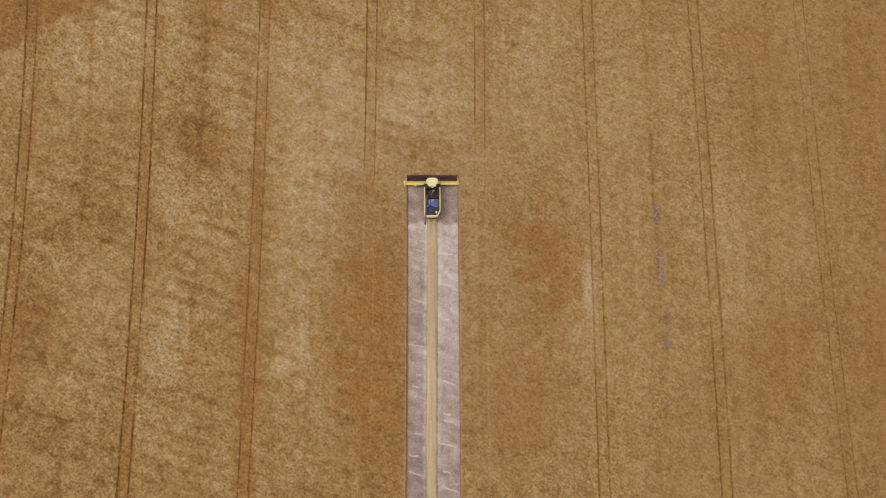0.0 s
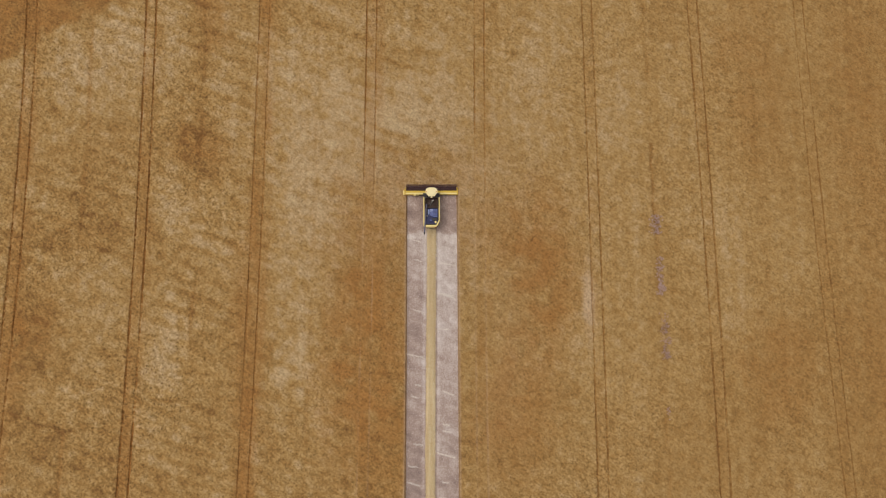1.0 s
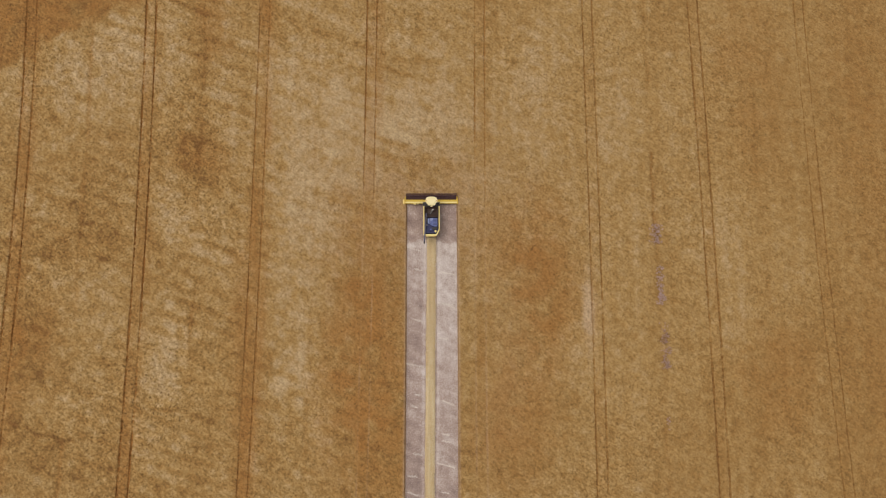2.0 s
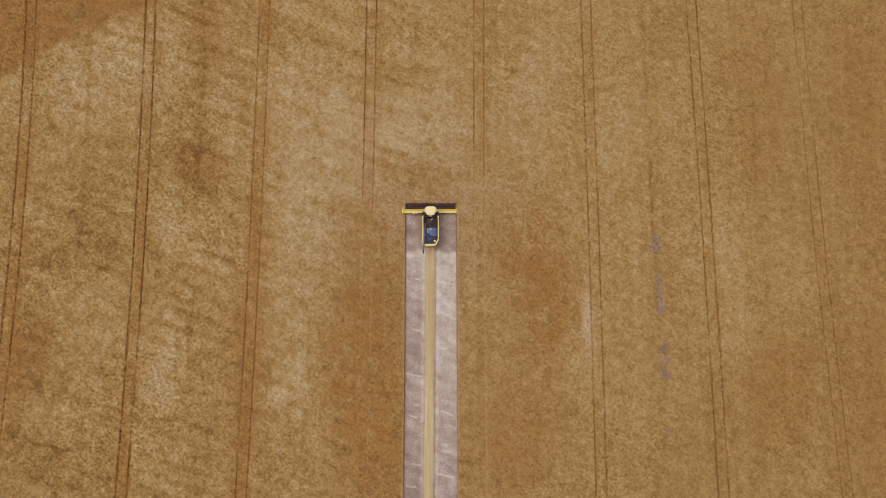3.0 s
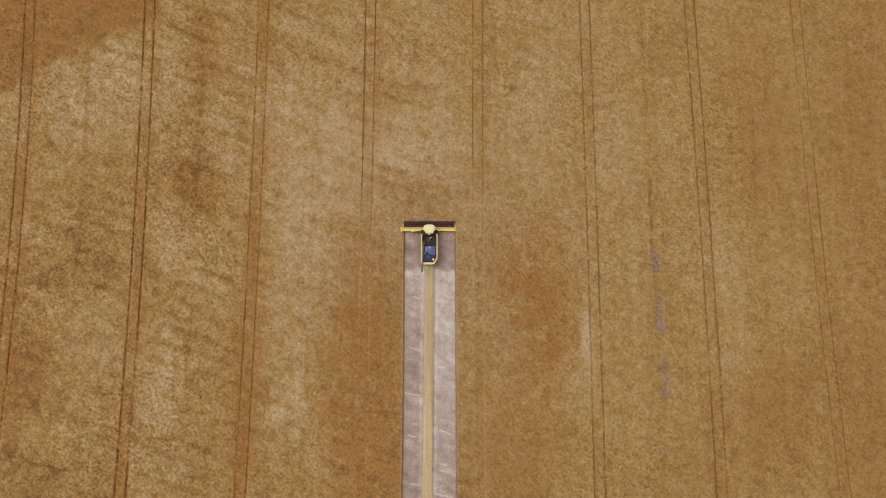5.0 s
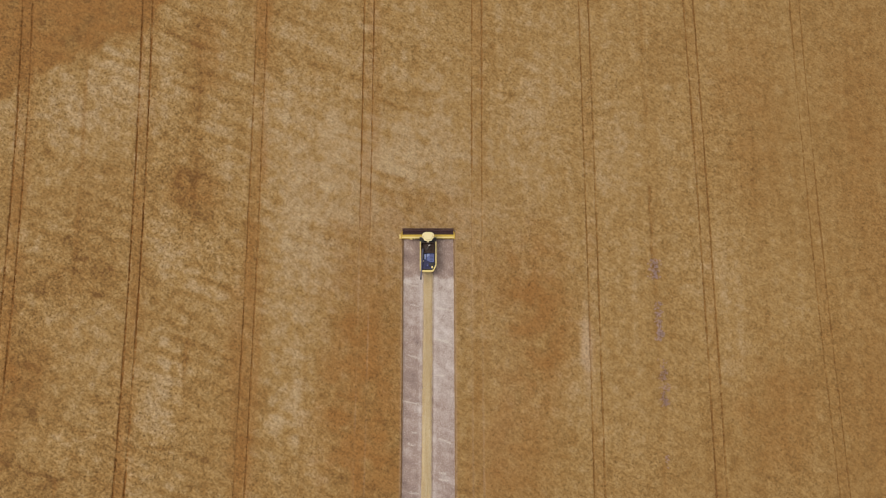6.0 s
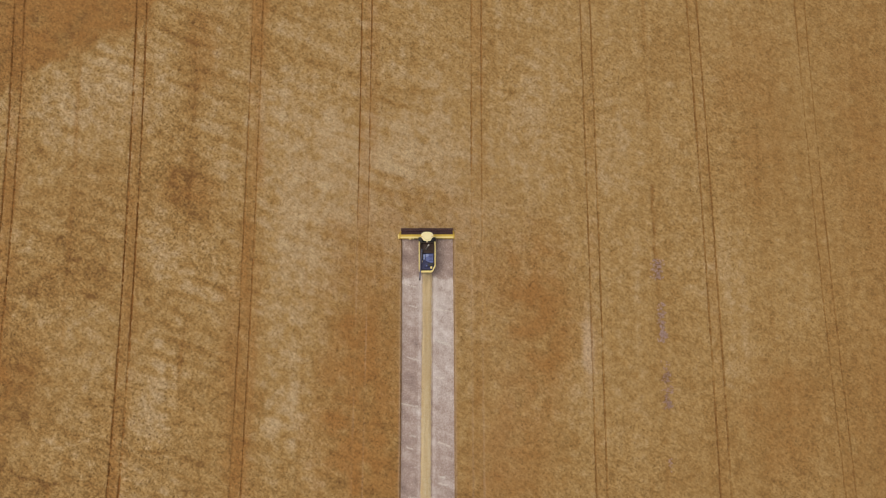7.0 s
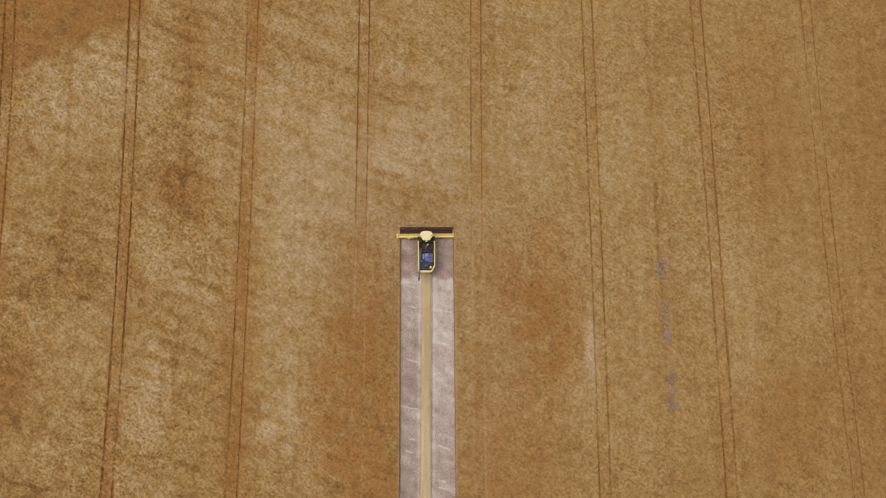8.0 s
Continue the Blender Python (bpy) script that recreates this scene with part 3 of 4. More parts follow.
def build_stubble():
    """Cut stubble in drill rows on bare soil, dusted with chaff."""
    u = np.linspace(-0.995, 0.995, 170)
    y1 = np.array([-v for v in grown(78, 700, 0.5)][::-1] + list(np.arange(-78, CUT_Y + 0.2, 0.25)))
    ug, y = np.meshgrid(u, y1)
    x = swath_x(ug, y)
    cover = chaff_cover(x, y)
    ridge = np.where(np.arange(len(u)) % 2 == 0, 0.075, 0.02)[None, :]
    h = 0.02 + ridge * np.clip(1 + 0.35 * rng.standard_normal(x.shape), 0.1, 2) * (1 - 0.4 * cover) + 0.02 * cover
    wheel = np.zeros_like(x)
    for w in (-1.45, 1.45):
        wheel = np.maximum(wheel, np.clip(1.3 - np.abs(x - row_x(y) - w) / 0.33, 0, 1))
    h = h * (1 - 0.6 * wheel)
    tone = 0.42 + 0.42 * cover + 0.05 * sampled(CLOUD, x, 2 * y) + 0.09 * sampled(SLANT_FINE, x, y) + 0.06 * rng.standard_normal(x.shape) - 0.08 * wheel
    tone = tone - 0.05 * (x < row_x(y)) + 0.04 * (x > row_x(y))
    # the newest throw of chaff lies thickest along its front
    tone += np.where(x < 0, 0.34, 0.16) * np.exp(-((chaff_front(x, y) - y - 0.7) / 0.65) ** 2) * (np.abs(x - row_x(y)) > 1.1)
    # pale bands beside the straw row; the dark line is its painted shade
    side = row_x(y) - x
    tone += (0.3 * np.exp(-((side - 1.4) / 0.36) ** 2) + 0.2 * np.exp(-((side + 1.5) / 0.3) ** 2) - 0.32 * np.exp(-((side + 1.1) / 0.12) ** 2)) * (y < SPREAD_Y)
    idx = np.arange(x.size).reshape(x.shape)
    faces = np.stack([idx[:-1, :-1], idx[:-1, 1:], idx[1:, 1:], idx[1:, :-1]], -1).reshape(-1, 4)
    me = mesh_of("stubble", np.stack([x, y, h], -1).reshape(-1, 3), faces, STUBBLE, tone_and_light=np.repeat(tone.reshape(-1, 1), 3, 1))
    tagged(new("stubble", me), "short greyish stubble rows in the freshly cut swath", "stubble", kind="stuff")
    n = 60000
    y = rng.uniform(-76, CUT_Y, n)
    lane = np.round(rng.uniform(-42, 42, n)) / 42.2
    x = swath_x(lane, y)
    verts, faces = blades(x, y, 0 * x + 0.02, rng.uniform(0.09, 0.17, n), 0.05, 0.25)
    tone = 0.34 + 0.46 * chaff_cover(x, y) + 0.16 * rng.standard_normal(n)
    me = mesh_of("stubble_stalks", verts, faces, STUBBLE, tone_and_light=np.repeat(np.repeat(tone[:, None], 3, 1), 3, 0))
    tagged(new("stubble_stalks", me), "cut pale wheat stalks standing in stubble rows", "stubble", kind="stuff")


def build_chaff():
    """Flakes of chaff thrown out behind the machine, and thin streaks of straw across the stubble."""
    n = 45000
    y = -9.0 - 67 * rng.random(n) ** 1.2
    x = swath_x(rng.uniform(-0.985, 0.985, n), y)
    keep = rng.random(n) < chaff_cover(x, y)
    x, y = x[keep], y[keep]
    verts, faces = blades(x, y, 0.07 + 0.05 * rng.random(len(x)), rng.uniform(0.06, 0.16, len(x)), 0.09, 1.0, 0.85)
    tone = 0.62 + 0.25 * rng.standard_normal(len(x))
    me = mesh_of("chaff", verts, faces, CHAFF, tone_and_light=np.repeat(np.repeat(tone[:, None], 3, 1), 3, 0))
    tagged(new("chaff", me), "pale chaff scattered over the grey stubble", "chaff", kind="stuff")
    xs, ys = [], []
    at = -12.0
    pick = random.Random(5)
    while at > -74:
        for side in (-1, 1):
            if pick.random() < 0.25:
                continue
            y0, slope, curve = at + pick.uniform(-2, 2), pick.uniform(0.1, 0.35), pick.uniform(-0.25, 0.1)
            a, b = pick.uniform(1.35, 2.6), pick.uniform(3.2, 5.2)
            s = rng.uniform(a, b, int((95 if side > 0 else 70) * (b - a)))
            xs.append(row_x(np.full(len(s), y0)) + side * s)
            ys.append(y0 - side * slope * (s - a) + curve * 0.3 * (s - a) ** 2 * 0.4 + 0.09 * rng.standard_normal(len(s)))
        at -= pick.uniform(2.6, 5.2)
    x, y = np.concatenate(xs), np.concatenate(ys)
    keep = in_swath(x - 0.2, y) & in_swath(x + 0.2, y)
    x, y = x[keep], y[keep]
    verts, faces = blades(x, y, np.full(len(x), 0.13), rng.uniform(0.14, 0.36, len(x)), 0.045, 1.0, 0.9)
    me = mesh_of("straw_streaks", verts, faces, CHAFF, tone_and_light=np.full((len(verts), 3), 1.0))
    tagged(new("straw_streaks", me), "thin pale streaks of loose straw lying across stubble", "straw", kind="stuff")


def build_straw_row():
    """The heaped row of straw behind the machine."""
    u = np.linspace(-1, 1, 27)
    y1 = np.array([-v for v in grown(78, 700, 0.5)][::-1] + list(np.arange(-78, -7.9, 0.16)))
    ug, y = np.meshgrid(u, y1)
    half = 0.98 + 0.05 * sampled(RAGGED, 9 * ug, y) + 0.04 * sampled(RAGGED2, 7 * ug + 40, y)
    x = row_x(y) + ug * half
    body = np.clip(1 - np.abs(ug) ** 3.2, 0, 1)
    h = 0.03 + body * (0.34 + 0.04 * sampled(RAGGED2, 4 * x, y) + 0.05 * rng.standard_normal(x.shape))
    tone = 0.6 + 0.06 * sampled(RAGGED2, 3 * x + 20, y) + 0.05 * rng.standard_normal(x.shape)
    idx = np.arange(x.size).reshape(x.shape)
    faces = np.stack([idx[:-1, :-1], idx[:-1, 1:], idx[1:, 1:], idx[1:, :-1]], -1).reshape(-1, 4)
    me = mesh_of("straw_row", np.stack([x, y, h], -1).reshape(-1, 3), faces, STRAW, tone_and_light=np.repeat(tone.reshape(-1, 1), 3, 1))
    tagged(new("straw_row", me), "long heaped row of yellow straw on the stubble", "straw", kind="stuff")
    n = 42000
    y = rng.uniform(-76, -8.2, n)
    v = rng.uniform(-1.1, 1.1, n)
    x = row_x(y) + v * 0.98
    z = 0.05 + 0.34 * np.clip(1 - np.abs(v) ** 3.2, 0, 1)
    verts, faces = blades(x, y, z, rng.uniform(0.15, 0.35, n), 0.035, 0.95, 0.75)
    tone = 0.55 + 0.2 * rng.standard_normal(n)
    me = mesh_of("straw", verts, faces, STRAW, tone_and_light=np.repeat(np.repeat(tone[:, None], 3, 1), 3, 0))
    tagged(new("straw", me), "loose yellow straws on the heaped straw row", "straw", kind="stuff")


# ---- flowering weeds in a drill join ----
FLOWER = painted("lilac_flower", (0.52, 0.35, 0.305), 0.8, dirt=0.1)
FADED_FLOWER = painted("faded_flower", (0.46, 0.285, 0.225), 0.8, dirt=0.15)
WEED_STEM = painted("dull_weed_stem", (0.13, 0.075, 0.05), 0.85, dirt=0.2)


def weed_patch(cx, cy, half_x, half_y, count, label, flower=None):
    """A strip of thistles: dark stems with small lilac heads, standing in a gap of the crop."""
    pick = np.random.default_rng(int(cy * 10) % 1000)
    x = cx + half_x * pick.normal(0, 0.45, count) + 0.012 * (pick.random(count) - 0.5)
    y = cy + half_y * (2 * pick.random(count) ** 1.5 - 1)
    x -= 0.012 * (y - cy)
    root = new("weed_patch")
    root.location = (cx, cy, 0)
    stems, heads = shape(), shape()
    for _ in range(count // 2):
        a, b = half_x * pick.normal(0, 0.4), half_y * pick.uniform(-0.8, 1.1)
        tube(stems, (a, b, 0), (a + 0.1 * pick.normal(), b + 0.1 * pick.normal(), 0.75 + 0.2 * pick.random()), 0.05, 0.02, 4)
    for a, b in zip(x - cx, y - cy):
        top = 0.78 + 0.28 * pick.random()
        lean = (a + 0.12 * pick.normal(), b + 0.12 * pick.normal())
        tube(stems, (a, b, 0), (*lean, top), 0.022, 0.012, 4)
        for _ in range(6):
            p = (lean[0] + 0.13 * pick.normal(), lean[1] + 0.13 * pick.normal(), top + 0.06 * pick.normal())
            tube(stems, (a * 0.5 + lean[0] * 0.5, b * 0.5 + lean[1] * 0.5, top * 0.5), p, 0.014, 0.008, 3)
            bmesh.ops.create_icosphere(heads, subdivisions=1, radius=0.05 + 0.05 * pick.random(), matrix=Matrix.Translation(p))
    part("stems", stems, WEED_STEM, root, "dull brown stems")
    part("flowers", heads, flower or FLOWER, root, "small lilac flower heads")
    tagged(root, label, "weeds", "weeds in the wheat", "stuff")


# ---- the combine harvester ----
def wheel(parent, x, y, r, w):
    tyre = shape()
    n = 28
    rings = []
    for px, pr in ((-w / 2, r * 0.62), (-w / 2, r * 0.9), (-w * 0.36, r * 0.985), (w * 0.36, r * 0.985), (w / 2, r * 0.9), (w / 2, r * 0.62)):
        rings.append([tyre.verts.new((x + px, y + pr * math.cos(2 * math.pi * k / n), r + pr * math.sin(2 * math.pi * k / n))) for k in range(n)])
    for a, b in zip(rings, rings[1:]):
        for k in range(n):
            tyre.faces.new((a[k], a[(k + 1) % n], b[(k + 1) % n], b[k]))
    for k in range(22):
        a = 2 * math.pi * k / 22
        s = 1 if k % 2 else -1
        m = pose(x, y, r, math.degrees(a)) @ pose(s * w * 0.21, 0, r * 0.985, 0, 0, 28 * s) @ Matrix.Diagonal((w * 0.5, 0.06, 0.07, 1))
        bmesh.ops.create_cube(tyre, size=1, matrix=m)
    ob = part("wheel", tyre, RUBBER, parent, "dusty black ribbed tyre")
    rim = shape()
    tube(rim, (x - w * 0.3, y, r), (x + w * 0.3, y, r), r * 0.63, seg=24)
    tube(rim, (x - w * 0.42, y, r), (x + w * 0.42, y, r), r * 0.18, seg=12)
    part("rim", rim, PALE_YELLOW, ob, "pale yellow wheel rim")


def build_header(machine):
    """The wide cutting table in front: auger trough, back beam, reel, dividers."""
    W = 5.57
    base = shape()
    side_slab(base, [(-0.95, 0.22), (-0.8, 0.16), (0.92, 0.14), (0.92, 0.19), (-0.55, 0.24), (-0.62, 1.05), (-0.72, 1.05)], -W + 0.05, W - 0.05, 0.008)
    head = part("header", base, MAROON, machine, "wide yellow cutting header with a dark reel")
    beam = shape()
    side_slab(beam, [(-1.02, 0.86), (-0.98, 1.12), (-0.62, 1.2), (-0.2, 1.12), (-0.2, 1.02), (-0.6, 0.98)], -W, W, 0.03)
    part("back_beam", beam, YELLOW, head, "long yellow back beam")
    # the beam's brighter lit back half, added as a pale strip
    cap = shape()
    box(cap, -W + 0.12, W - 0.12, -1.0, -0.66, 1.155, 1.215, 0.02)
    part("beam_lit_strip", cap, PALE_YELLOW, head, "pale yellow strip for the beam's lit back")
    rib = shape()
    box(rib, -W, W, -1.03, -0.93, 0.45, 0.6, 0.02)
    part("lower_beam", rib, YELLOW, head)
    for k in range(11):
        x = -W + 0.3 + k * (2 * W - 0.6) / 10
        b = shape()
        box(b, x - 0.035, x + 0.035, -1.05, -0.3, 1.0, 1.16, 0.012)
        part("beam_rib", b, PALE_YELLOW, head)
    for s in (-1, 1):
        d = shape()
        side_slab(d, [(-1.1, 0.16), (-1.1, 1.2), (-0.3, 1.28), (0.1, 1.05), (0.55, 0.55), (1.2, 0.12), (0.5, 0.1)], s * W - 0.12, s * W + 0.1, 0.05)
        part("divider", d, YELLOW, head, "pointed yellow crop divider")
        arm = shape()
        tube(arm, (s * (W - 0.2), -0.75, 1.2), (s * (W - 0.2), 0.55, 1.28), 0.06)
        tube(arm, (s * (W - 0.2), -0.5, 1.05), (s * (W - 0.2), 0.2, 1.2), 0.035)
        part("reel_arm", arm, YELLOW, head)
    shield = shape()
    side_slab(shield, [(-1.15, 0.35), (-1.2, 1.1), (-0.85, 1.3), (-0.3, 1.3), (0.0, 1.05), (0.05, 0.5), (-0.3, 0.3)], -W - 0.42, -W - 0.1, 0.12)
    part("end_shield", shield, PALE_YELLOW, head, "rounded pale yellow drive shield")
    screw = shape()
    tube(screw, (-W + 0.2, -0.3, 0.55), (W - 0.2, -0.3, 0.55), 0.17, seg=14)
    for s in (-1, 1):
        last = None
        for k in range(150):
            a, px = k * 0.5, s * (0.7 + k * (W - 1.0) / 150)
            inner = screw.verts.new((px, -0.3 + 0.16 * math.cos(a), 0.55 + 0.16 * math.sin(a) * s))
            outer = screw.verts.new((px, -0.3 + 0.31 * math.cos(a), 0.55 + 0.31 * math.sin(a) * s))
            if last:
                screw.faces.new((last[0], inner, outer, last[1]))
            last = (inner, outer)
    part("feed_screw", screw, MAROON, head, "dark steel feed screw")
    cy, cz, R = 0.5, 1.15, 0.56
    axle = shape()
    tube(axle, (-W + 0.2, cy, cz), (W - 0.2, cy, cz), 0.085, seg=12)
    for k in range(7):
        x = -W + 0.35 + k * (2 * W - 0.7) / 6
        for j in range(6):
            a = math.pi / 3 * j + 0.3
            tube(axle, (x, cy, cz), (x, cy + R * math.cos(a), cz + R * math.sin(a)), 0.028, seg=5)
    part("reel_axle", axle, MAROON, head, "dark reel tube with spokes")
    for j in range(6):
        a = math.pi / 3 * j + 0.3
        py, pz = cy + R * math.cos(a), cz + R * math.sin(a)
        bat = shape()
        tube(bat, (-W + 0.22, py, pz), (W - 0.22, py, pz), 0.045, seg=8)
        box(bat, -W + 0.22, W - 0.22, py - 0.11, py + 0.02, pz - 0.02, pz + 0.02, 0.0)
        for k in range(70):
            x = -W + 0.3 + k * (2 * W - 0.6) / 69
            tube(bat, (x, py, pz), (x, py - 0.08, pz - 0.26), 0.012, 0.006, 3)
        part("reel_bat", bat, MAROON, head, "dark maroon reel bat with tines")
    knife = shape()
    box(knife, -W + 0.1, W - 0.1, 0.88, 0.96, 0.13, 0.17, 0.0)
    for k in range(140):
        x = -W + 0.15 + k * (2 * W - 0.3) / 139
        tube(knife, (x, 0.94, 0.15), (x, 1.07, 0.14), 0.025, 0.004, 4)
    part("knife", knife, STEEL, head, "steel cutter bar with guards")
    gear = shape()
    box(gear, -3.75, -3.2, -1.25, -0.85, 0.75, 1.15, 0.06)
    box(gear, -2.95, -2.7, -1.2, -0.9, 0.8, 1.12, 0.04)
    part("gearbox", gear, PALE_YELLOW, head, "yellow drive gearbox")
    for s in (-1, 1):
        shaft = shape()
        tube(shaft, (s * 3.2, -1.12, 0.92), (s * 0.8, -1.2, 0.95), 0.055)
        part("drive_shaft", shaft, BLACK, head)
    for k, x in enumerate((-1.9, -1.7, 1.65)):
        hose = shape()
        tube(hose, (x, -1.0, 1.16), (x * 0.55, -1.5, 1.5 + 0.05 * k), 0.035, seg=6)
        part("hose", hose, BLACK, head, "black hydraulic hose")


def rounded_outline(pts, r=0.3, n=4):
    """A plan outline with its corners rounded."""
    out = []
    for k in range(len(pts)):
        p, a, b = Vector(pts[k]), Vector(pts[k - 1]), Vector(pts[(k + 1) % len(pts)])
        s, e = p + (a - p).normalized() * r, p + (b - p).normalized() * r
        for i in range(n + 1):
            t = i / n
            out.append(tuple((1 - t) ** 2 * s + 2 * t * (1 - t) * p + t * t * e))
    return out


def build_combine():
    machine = new("combine_harvester")
    machine.location = (0.17, 0, 0)
    tagged(machine, "yellow combine harvester with blue deck cutting ripe wheat", "combine harvester")
    build_header(machine)
    # chassis and feeder
    b = shape()
    side_slab(b, [(-1.9, 1.0), (-1.9, 2.5), (-7.8, 2.7), (-8.25, 2.2), (-8.1, 1.3), (-6.5, 0.85), (-3.5, 0.75)], -1.25, 1.25, 0.05)
    part("chassis", b, BLACK, machine)
    b = shape()
    side_slab(b, [(-0.7, 0.35), (-0.7, 1.05), (-2.6, 1.95), (-2.8, 1.2)], -0.75, 0.75, 0.05)
    part("feeder_house", b, YELLOW, machine, "yellow feeder house behind the header")
    # side panels with a rounded top, and the rear hood that closes them
    for s in (-1, 1):
        b = shape()
        back = -7.9 if s < 0 else -7.0
        side_slab(b, [(-2.0, 1.35), (-2.0, 3.2), (-2.2, 3.32), (back + 0.5, 3.32), (back, 3.1), (back, 1.6), (-6.4, 1.25), (-3.6, 1.75), (-3.2, 2.0), (-2.5, 2.0)],
                  s * 1.48, s * 1.72, 0.07)
        p = part("side_panel", b, PALE_YELLOW, machine, "pale yellow side panel")
        for y in (-3.9, -5.7):
            seam = shape()
            box(seam, s * 1.72 - 0.012, s * 1.72 + 0.012, y - 0.012, y + 0.012, 1.8, 3.22, 0)
            part("panel_seam", seam, BLACK, p)
        h = shape()
        tube(h, (s * 1.75, -4.4, 2.3), (s * 1.75, -4.1, 2.3), 0.02, seg=6)
        part("handle", h, BLACK, p)
    b = shape()
    prism(b, rounded_outline([(-1.72, -7.75), (-1.62, -8.15), (-1.1, -8.35), (0.85, -8.35), (1.15, -8.15), (1.72, -6.95), (1.48, -6.9), (1.0, -7.92), (0.8, -8.0), (-1.38, -8.0), (-1.48, -7.75)], 0.1, 3), 2.0, 3.25, 0.05)
    part("rear_hood", b, PALE_YELLOW, machine, "pale yellow curved rear hood")
    b = shape()
    side_slab(b, [(-7.6, 2.2), (-8.15, 2.1), (-8.3, 0.95), (-8.0, 0.75), (-7.2, 1.0)], -1.05, 1.05, 0.06)
    part("straw_outlet", b, BLACK, machine, "dark straw outlet")
    for s in (-1, 1):
        b = shape()
        x = -1.3 if s < 0 else 0.75
        box(b, x - 0.13, x + 0.13, -8.39, -8.31, 2.45, 2.7, 0.02)
        part("tail_light", b, RED, machine, "red tail light")
    # cab
    b = shape()
    prism(b, [(-0.95, -1.95), (-0.98, -0.75), (-0.75, -0.3), (0.75, -0.3), (0.98, -0.75), (0.95, -1.95)], 1.75, 3.42, 0.04)
    cab = part("cab", b, GLASS, machine, "tinted cab glass")
    for x, y in ((-0.97, -1.93), (0.97, -1.93), (-0.97, -0.76), (0.97, -0.76), (-0.74, -0.3), (0.74, -0.3)):
        b = shape()
        tube(b, (x, y, 1.7), (x, y, 3.45), 0.055, seg=8)
        part("pillar", b, BLACK, cab)
    b = shape()
    box(b, -0.95, 0.95, -1.9, -0.4, 1.6, 1.78, 0.04)
    part("cab_floor", b, BLACK, cab)
    b = shape()
    box(b, -0.28, 0.28, -1.55, -1.0, 1.8, 2.25, 0.08)
    box(b, -0.28, 0.28, -1.65, -1.5, 2.2, 2.85, 0.06)
    part("seat", b, BLACK, cab)
    b = shape()
    outline = rounded_outline([(-0.85, -2.1), (-0.95, -1.65), (-1.38, -1.3), (-1.45, -0.75), (-1.15, -0.25), (-0.6, -0.03), (0.6, -0.03), (1.15, -0.25), (1.45, -0.75), (1.38, -1.3), (0.95, -1.65), (0.85, -2.1)], 0.16, 3)
    outline = [(0.88 * x, -1.05 + 0.9 * (y + 1.05)) for x, y in outline]
    prism(b, outline, 3.42, 3.62, 0.04)
    roof = part("cab_roof", b, ROOF_CREAM, machine, "cream cab roof with swept corners")
    b = shape()
    prism(b, [(x * 0.82, -1.08 + (y + 1.08) * 0.82) for x, y in outline], 3.6, 3.76, 0.05, 0.12)
    part("roof_cap", b, ROOF_CREAM, roof)
    for x in (-0.95, -0.57, 0.57, 0.95):
        b = shape()
        box(b, x - 0.13, x + 0.13, -0.26 - 0.16 * (abs(x) > 0.8), -0.13 - 0.16 * (abs(x) > 0.8), 3.44, 3.58, 0.02)
        part("work_light", b, STEEL, roof, "work light in the roof edge")
    for s in (-1, 1):
        b = shape()
        tube(b, (s * 1.08, -1.05, 3.6), (s * 1.08, -1.05, 3.85), 0.07, 0.055)
        part("beacon", b, ORANGE, roof, "amber beacon")
        b = shape()
        tube(b, (s * 1.0, -0.6, 3.2), (s * 1.62, -0.35, 3.1), 0.025, seg=6)
        box(b, s * 1.68 - 0.13, s * 1.68 + 0.13, -0.42, -0.34, 2.65, 3.15, 0.03)
        part("mirror", b, BLACK, machine, "black wing mirror")
    # grain tank between the side panels
    b = shape()
    for x0, x1, y0, y1 in ((-1.36, -1.28, -4.4, -2.3), (1.28, 1.36, -4.4, -2.3), (-1.36, 1.36, -2.36, -2.28), (-1.36, 1.36, -4.45, -4.37)):
        box(b, x0, x1, y0, y1, 2.3, 3.55, 0.02)
    box(b, -1.3, 1.3, -4.4, -2.3, 2.3, 2.36, 0)
    tank = part("grain_tank", b, DARK_BROWN, machine, "open dark grain tank")
    # grain heap coloured as dark as the tank, its shade put into colour
    b = shape()
    bmesh.ops.create_grid(b, x_segments=20, y_segments=16, size=1, matrix=pose(0, -3.36, 2.62) @ Matrix.Diagonal((1.28, 1.0, 1, 1)))
    for v in b.verts:
        v.co.z += 0.22 * math.exp(-((v.co.x - 0.1) ** 2 + (v.co.y + 3.2) ** 2) / 0.4) + 0.02 * noise.noise(v.co * 4)
    part("grain", b, DARK_BROWN, tank, "grain heap in the tank, painted dark with shade")
    b = shape()
    tube(b, (-0.3, -3.75, 2.5), (0.22, -2.85, 3.35), 0.13)
    box(b, 0.0, 0.48, -3.0, -2.75, 3.25, 3.42, 0.03, pose(0, 0, 0, 0, 0, 35))
    part("fill_auger", b, STEEL, tank, "pale filling auger")
    b = shape()
    box(b, -1.3, 1.3, -3.66, -3.6, 3.42, 3.5, 0.01)
    part("cross_bar", b, BLACK, tank)
    for s in (-1, 1):
        b = shape()
        side_slab(b, [(-2.35, 3.5), (-4.4, 3.5), (-4.35, 3.72), (-2.4, 3.72)], s * 1.3 - 0.02, s * 1.3 + 0.02, 0.01)
        part("tank_flap", b, DARK_BROWN, tank)
    b = shape()
    box(b, -0.2, 0.2, -2.27, -2.05, 3.2, 3.6, 0.05)
    part("air_intake", b, ROOF_CREAM, machine, "cream air intake behind the cab")
    # engine deck
    b = shape()
